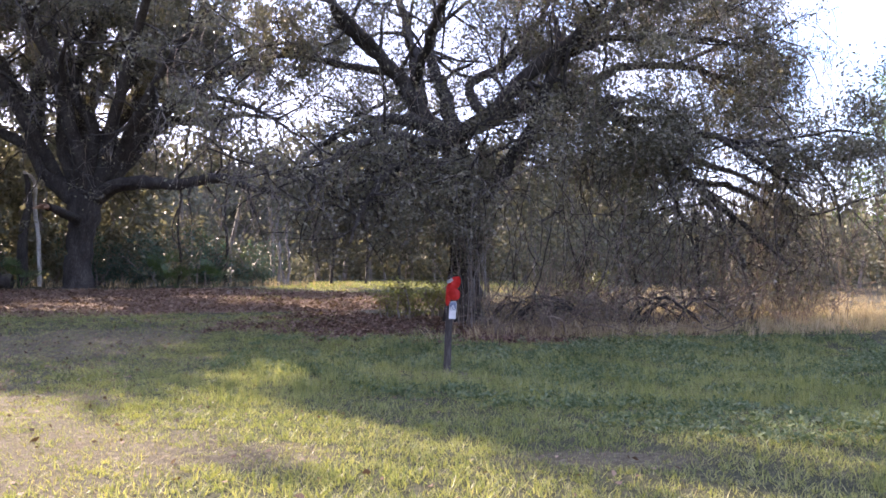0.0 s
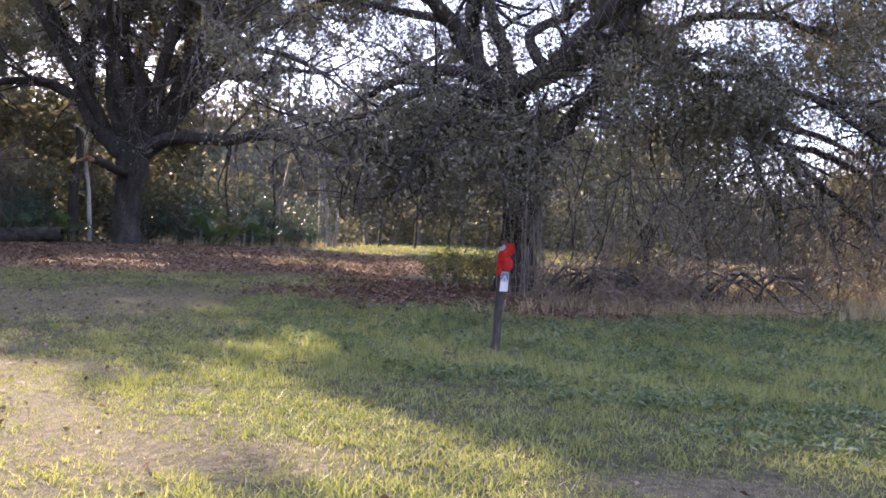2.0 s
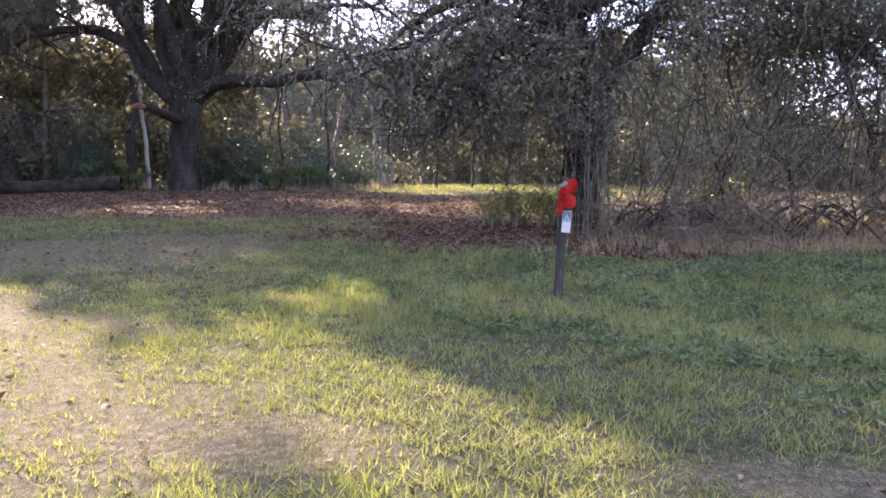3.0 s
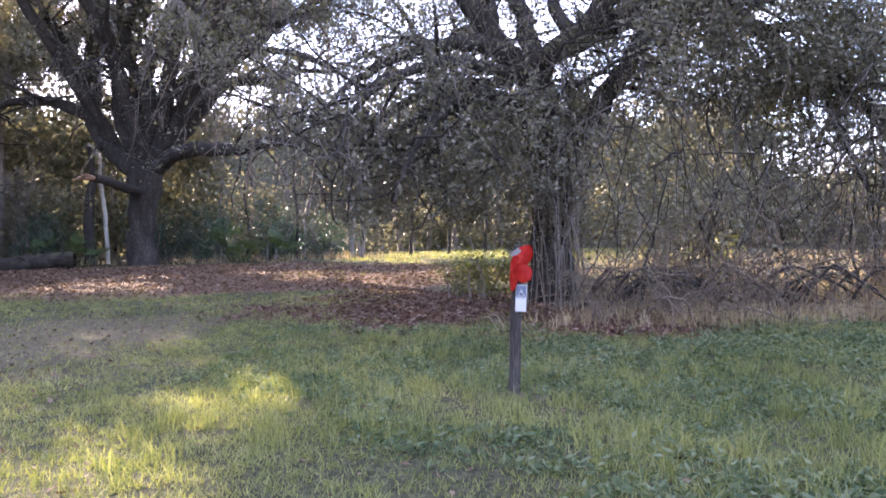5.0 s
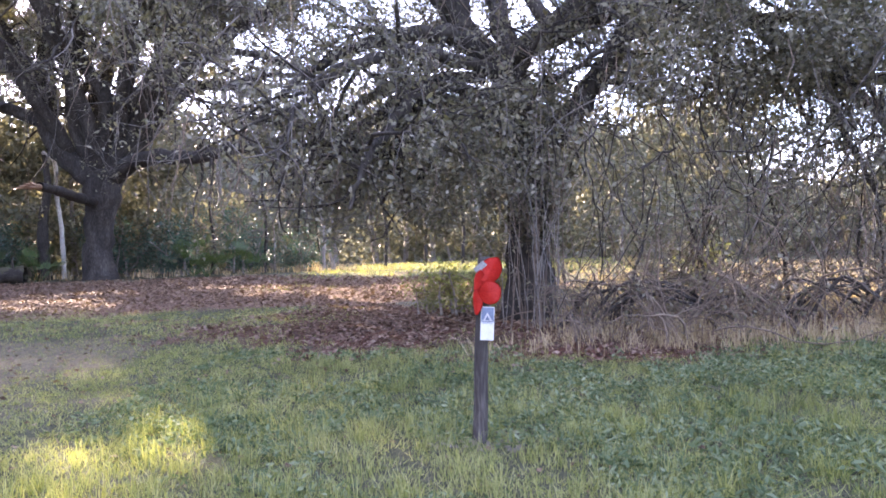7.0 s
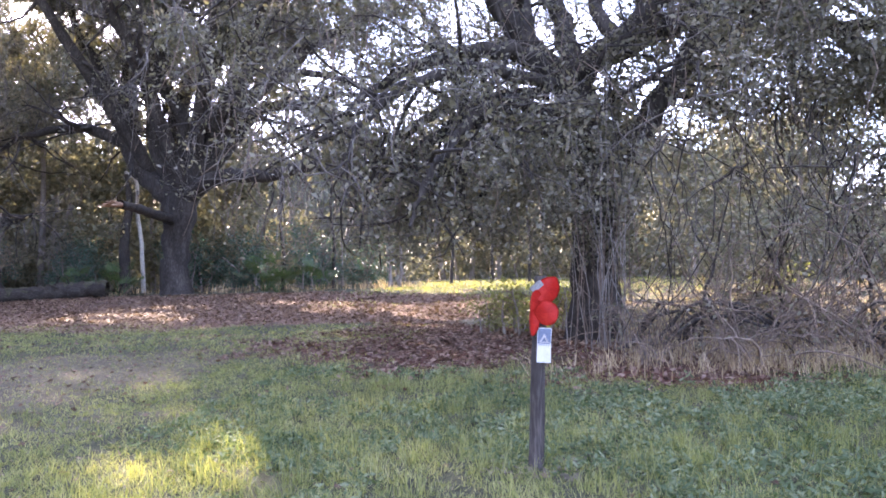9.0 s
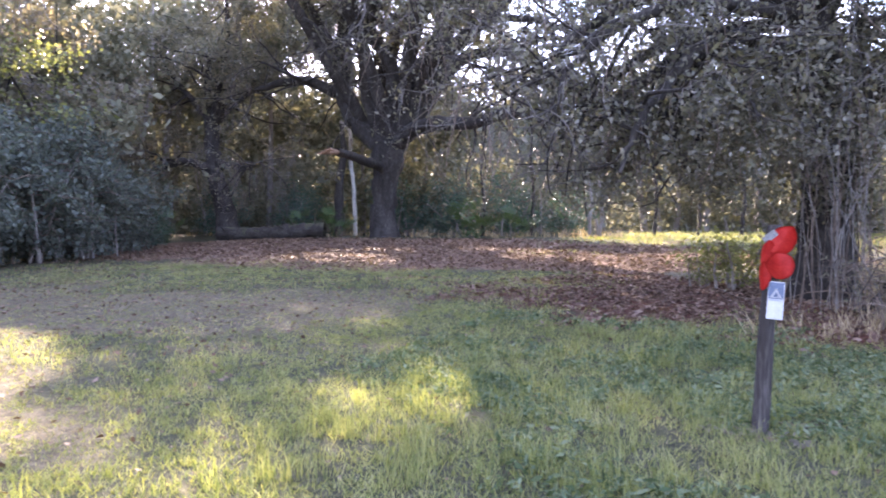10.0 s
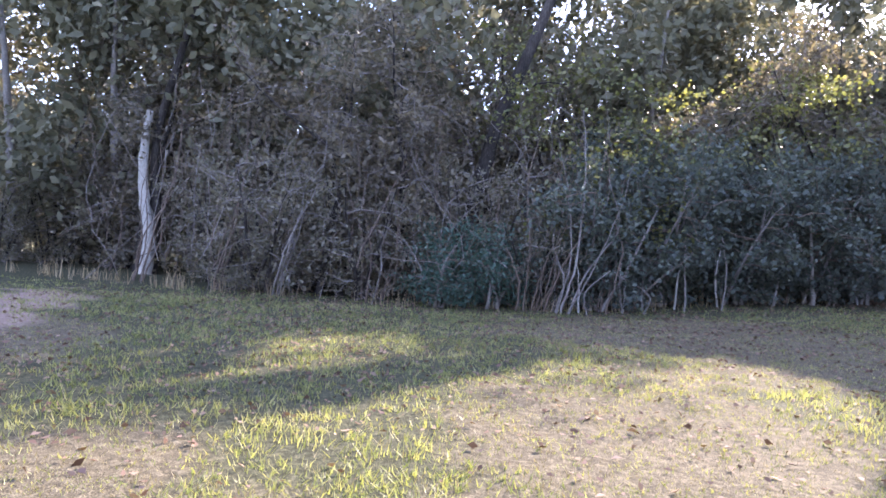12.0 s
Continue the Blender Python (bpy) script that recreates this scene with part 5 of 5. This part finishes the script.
near = tufts(38000, (-6.5, 8.5, 1.8, 17), 9, 0.04, 210, lush)
blades("lawn_grass", "short green meadow grass", near, 0.068, 0.0095, grass_green, 211, 1.5, simple=True)
wide = tufts(20000, (-21, 15, -4.0, 22.5), 6, 0.05, 212, lush)
blades("rough_grass", "green grass further out in the clearing", wide, 0.075, 0.013, grass_green, 213, 0.9, simple=True)
tall = tufts(2600, (-4, 9, 7.4, 16.8), 20, 0.05, 214, lambda x, y: lush(x, y) * (vnoise(x, y, 1.3, 33) > 0.45))
blades("grass_tufts", "taller green grass tufts", tall, 0.165, 0.007, grass_green, 215, 1.0)
beyond = tufts(5000, (-9, 6, 24, 46), 6, 0.10, 216, lambda x, y: lush(x, y))
blades("far_grass", "sunlit grass beyond the litter", beyond, 0.12, 0.02, grass_green, 217, 0.9, simple=True)
side = tufts(27000, (-18.5, -2.5, -2.0, 24), 5, 0.045, 226, lambda x, y: 0.3 + 0.7 * vnoise(x, y, 0.8, 46))
blades("side_grass", "short mixed green grass among the leaves", side, 0.075, 0.012, grass_green, 227, 1.2, simple=True)
straw = tufts(52000, (-18.5, 9, -2.0, 24), 6, 0.045, 218, dryness)
blades("dry_grass", "dry straw-coloured grass", straw, 0.06, 0.008, grass_dry, 219, 1.3, simple=True)


def weeds(count, box, seed, keep):
    """Low broad-leaved weeds in small clumps."""
    rng = np.random.RandomState(seed)
    x, y = rng.uniform(box[0], box[1], count), rng.uniform(box[2], box[3], count)
    ok = rng.rand(count) < keep(x, y)
    k = 16
    c = np.stack([x[ok], y[ok], ground_z(x[ok], y[ok]) + 0.04], 1)
    c = np.repeat(c, k, 0) + rng.normal(size=(len(c) * k, 3)) * np.array((0.07, 0.07, 0.03))
    return tagged(new("weed_clumps", leaves_mesh("weed_clumps", c, 0.075, 0.024, weed_leaf, rng, 0.3)), "low broad-leaved green weeds in the grass", "weeds", kind="stuff")


# Weeds stop at the sunlit lane, keeping darker leaf to the shaded grass.
weeds(7500, (-4, 9, 6.5, 16), 228, lambda x, y: lush(x, y) * (vnoise(x, y, 0.8, 47) > 0.36) * step(8.2, 9.6, y + 0.9 * x))


def dead_zone(x, y):
    edge_y = 15.7 + 0.13 * np.clip(x - 2, 0, 40) + 0.5 * (vnoise(x, y, 1.2, 35) - 0.5)
    return step(0.4, 1.8, x) * step(edge_y, edge_y + 0.5, y) * (0.35 + 0.65 * vnoise(x, y, 0.9, 36)) * (1 - 0.6 * step(24, 30, y))


reeds = tufts(11000, (0, 26, 15, 34), 7, 0.07, 220, dead_zone)
blades("dead_grass", "tall dead tan grass and weeds", reeds, 0.33, 0.010, reed_tan, 221, 0.7)
front = tufts(2600, (-0.6, 11, 14.6, 18.6), 6, 0.06, 236, lambda x, y: (np.abs(y - 16.2 - 0.13 * np.clip(x - 2, 0, 40)) < 0.75) * vnoise(x, y, 0.7, 48))
blades("brush_edge_grass", "pale dead grass along the edge of the brush", front, 0.26, 0.010, reed_tan, 237, 1.3)
fringe = tufts(1700, (-26, -17, -4, 27), 6, 0.08, 222, lambda x, y: (np.abs(x + 18.6 + 0.42 * np.clip(y - 11.5, 0, 30) + 0.55 * np.clip(4 - y, 0, 9)) < 0.55) * 0.8)
blades("edge_weeds", "dead brown weeds along the woodland edge", fringe, 0.42, 0.012, reed_tan, 223, 0.6)
fringe2 = tufts(900, (-30, -4, 29, 40), 6, 0.10, 224, lambda x, y: (np.abs(y - 35.5 - 0.1 * (x + 16)) < 1.6) * 0.7)
blades("oak_weeds", "dry weeds behind the leaf litter", fringe2, 0.35, 0.02, reed_tan, 225, 0.6)


def fallen(name, label, count, box, keep, size, material, seed):
    rng = np.random.RandomState(seed)
    x, y = rng.uniform(box[0], box[1], count), rng.uniform(box[2], box[3], count)
    ok = rng.rand(count) < keep(x, y)
    x, y = x[ok], y[ok]
    c = np.stack([x, y, ground_z(x, y) + 0.012 + 0.03 * rng.rand(len(x))], 1)
    return tagged(new(name, leaves_mesh(name, c, size, size * 0.55, material, rng, 0.75)), label, "leaf litter", kind="stuff")


fallen("leaf_litter", "brown fallen oak leaves on the path", 60000, (-24, 0, 14, 33), lambda x, y: spots(x, y, LITTER), 0.11, litter_brown, 230)
fallen("red_leaf_litter", "dark red-brown fallen leaves under the oak", 26000, (-6.5, 7, 14.5, 24), lambda x, y: spots(x, y, RED_LITTER), 0.10, litter_red, 231)
fallen("scattered_leaves", "scattered dry leaves on the grass", 19000, (-18, 2, 0, 17), lambda x, y: 0.06 + 0.5 * step(-5, -9, x) * vnoise(x, y, 1.5, 40), 0.06, litter_brown, 232)
fallen("pale_leaves", "pale withered leaves round the foot of the post", 150, (-0.35, 0.4, 11.3, 11.95), lambda x, y: np.full(len(x), 0.7), 0.07, thin_leaf, 235)
fallen("dark_leaves", "dark withered leaves lying on the dry grass", 24000, (-19, 0, 0, 21), lambda x, y: (0.05 + 0.6 * step(-3, -8, x)) * vnoise(x, y, 0.9, 41), 0.07, litter_red, 233)
fallen("old_leaves", "thick brown leaves near the woodland edge", 14000, (-22, -9, 3, 22), lambda x, y: 0.8 * step(-11, -16, x + 0.25 * np.clip(y - 12, 0, 20)) * vnoise(x, y, 1.7, 42), 0.075, litter_brown, 234)
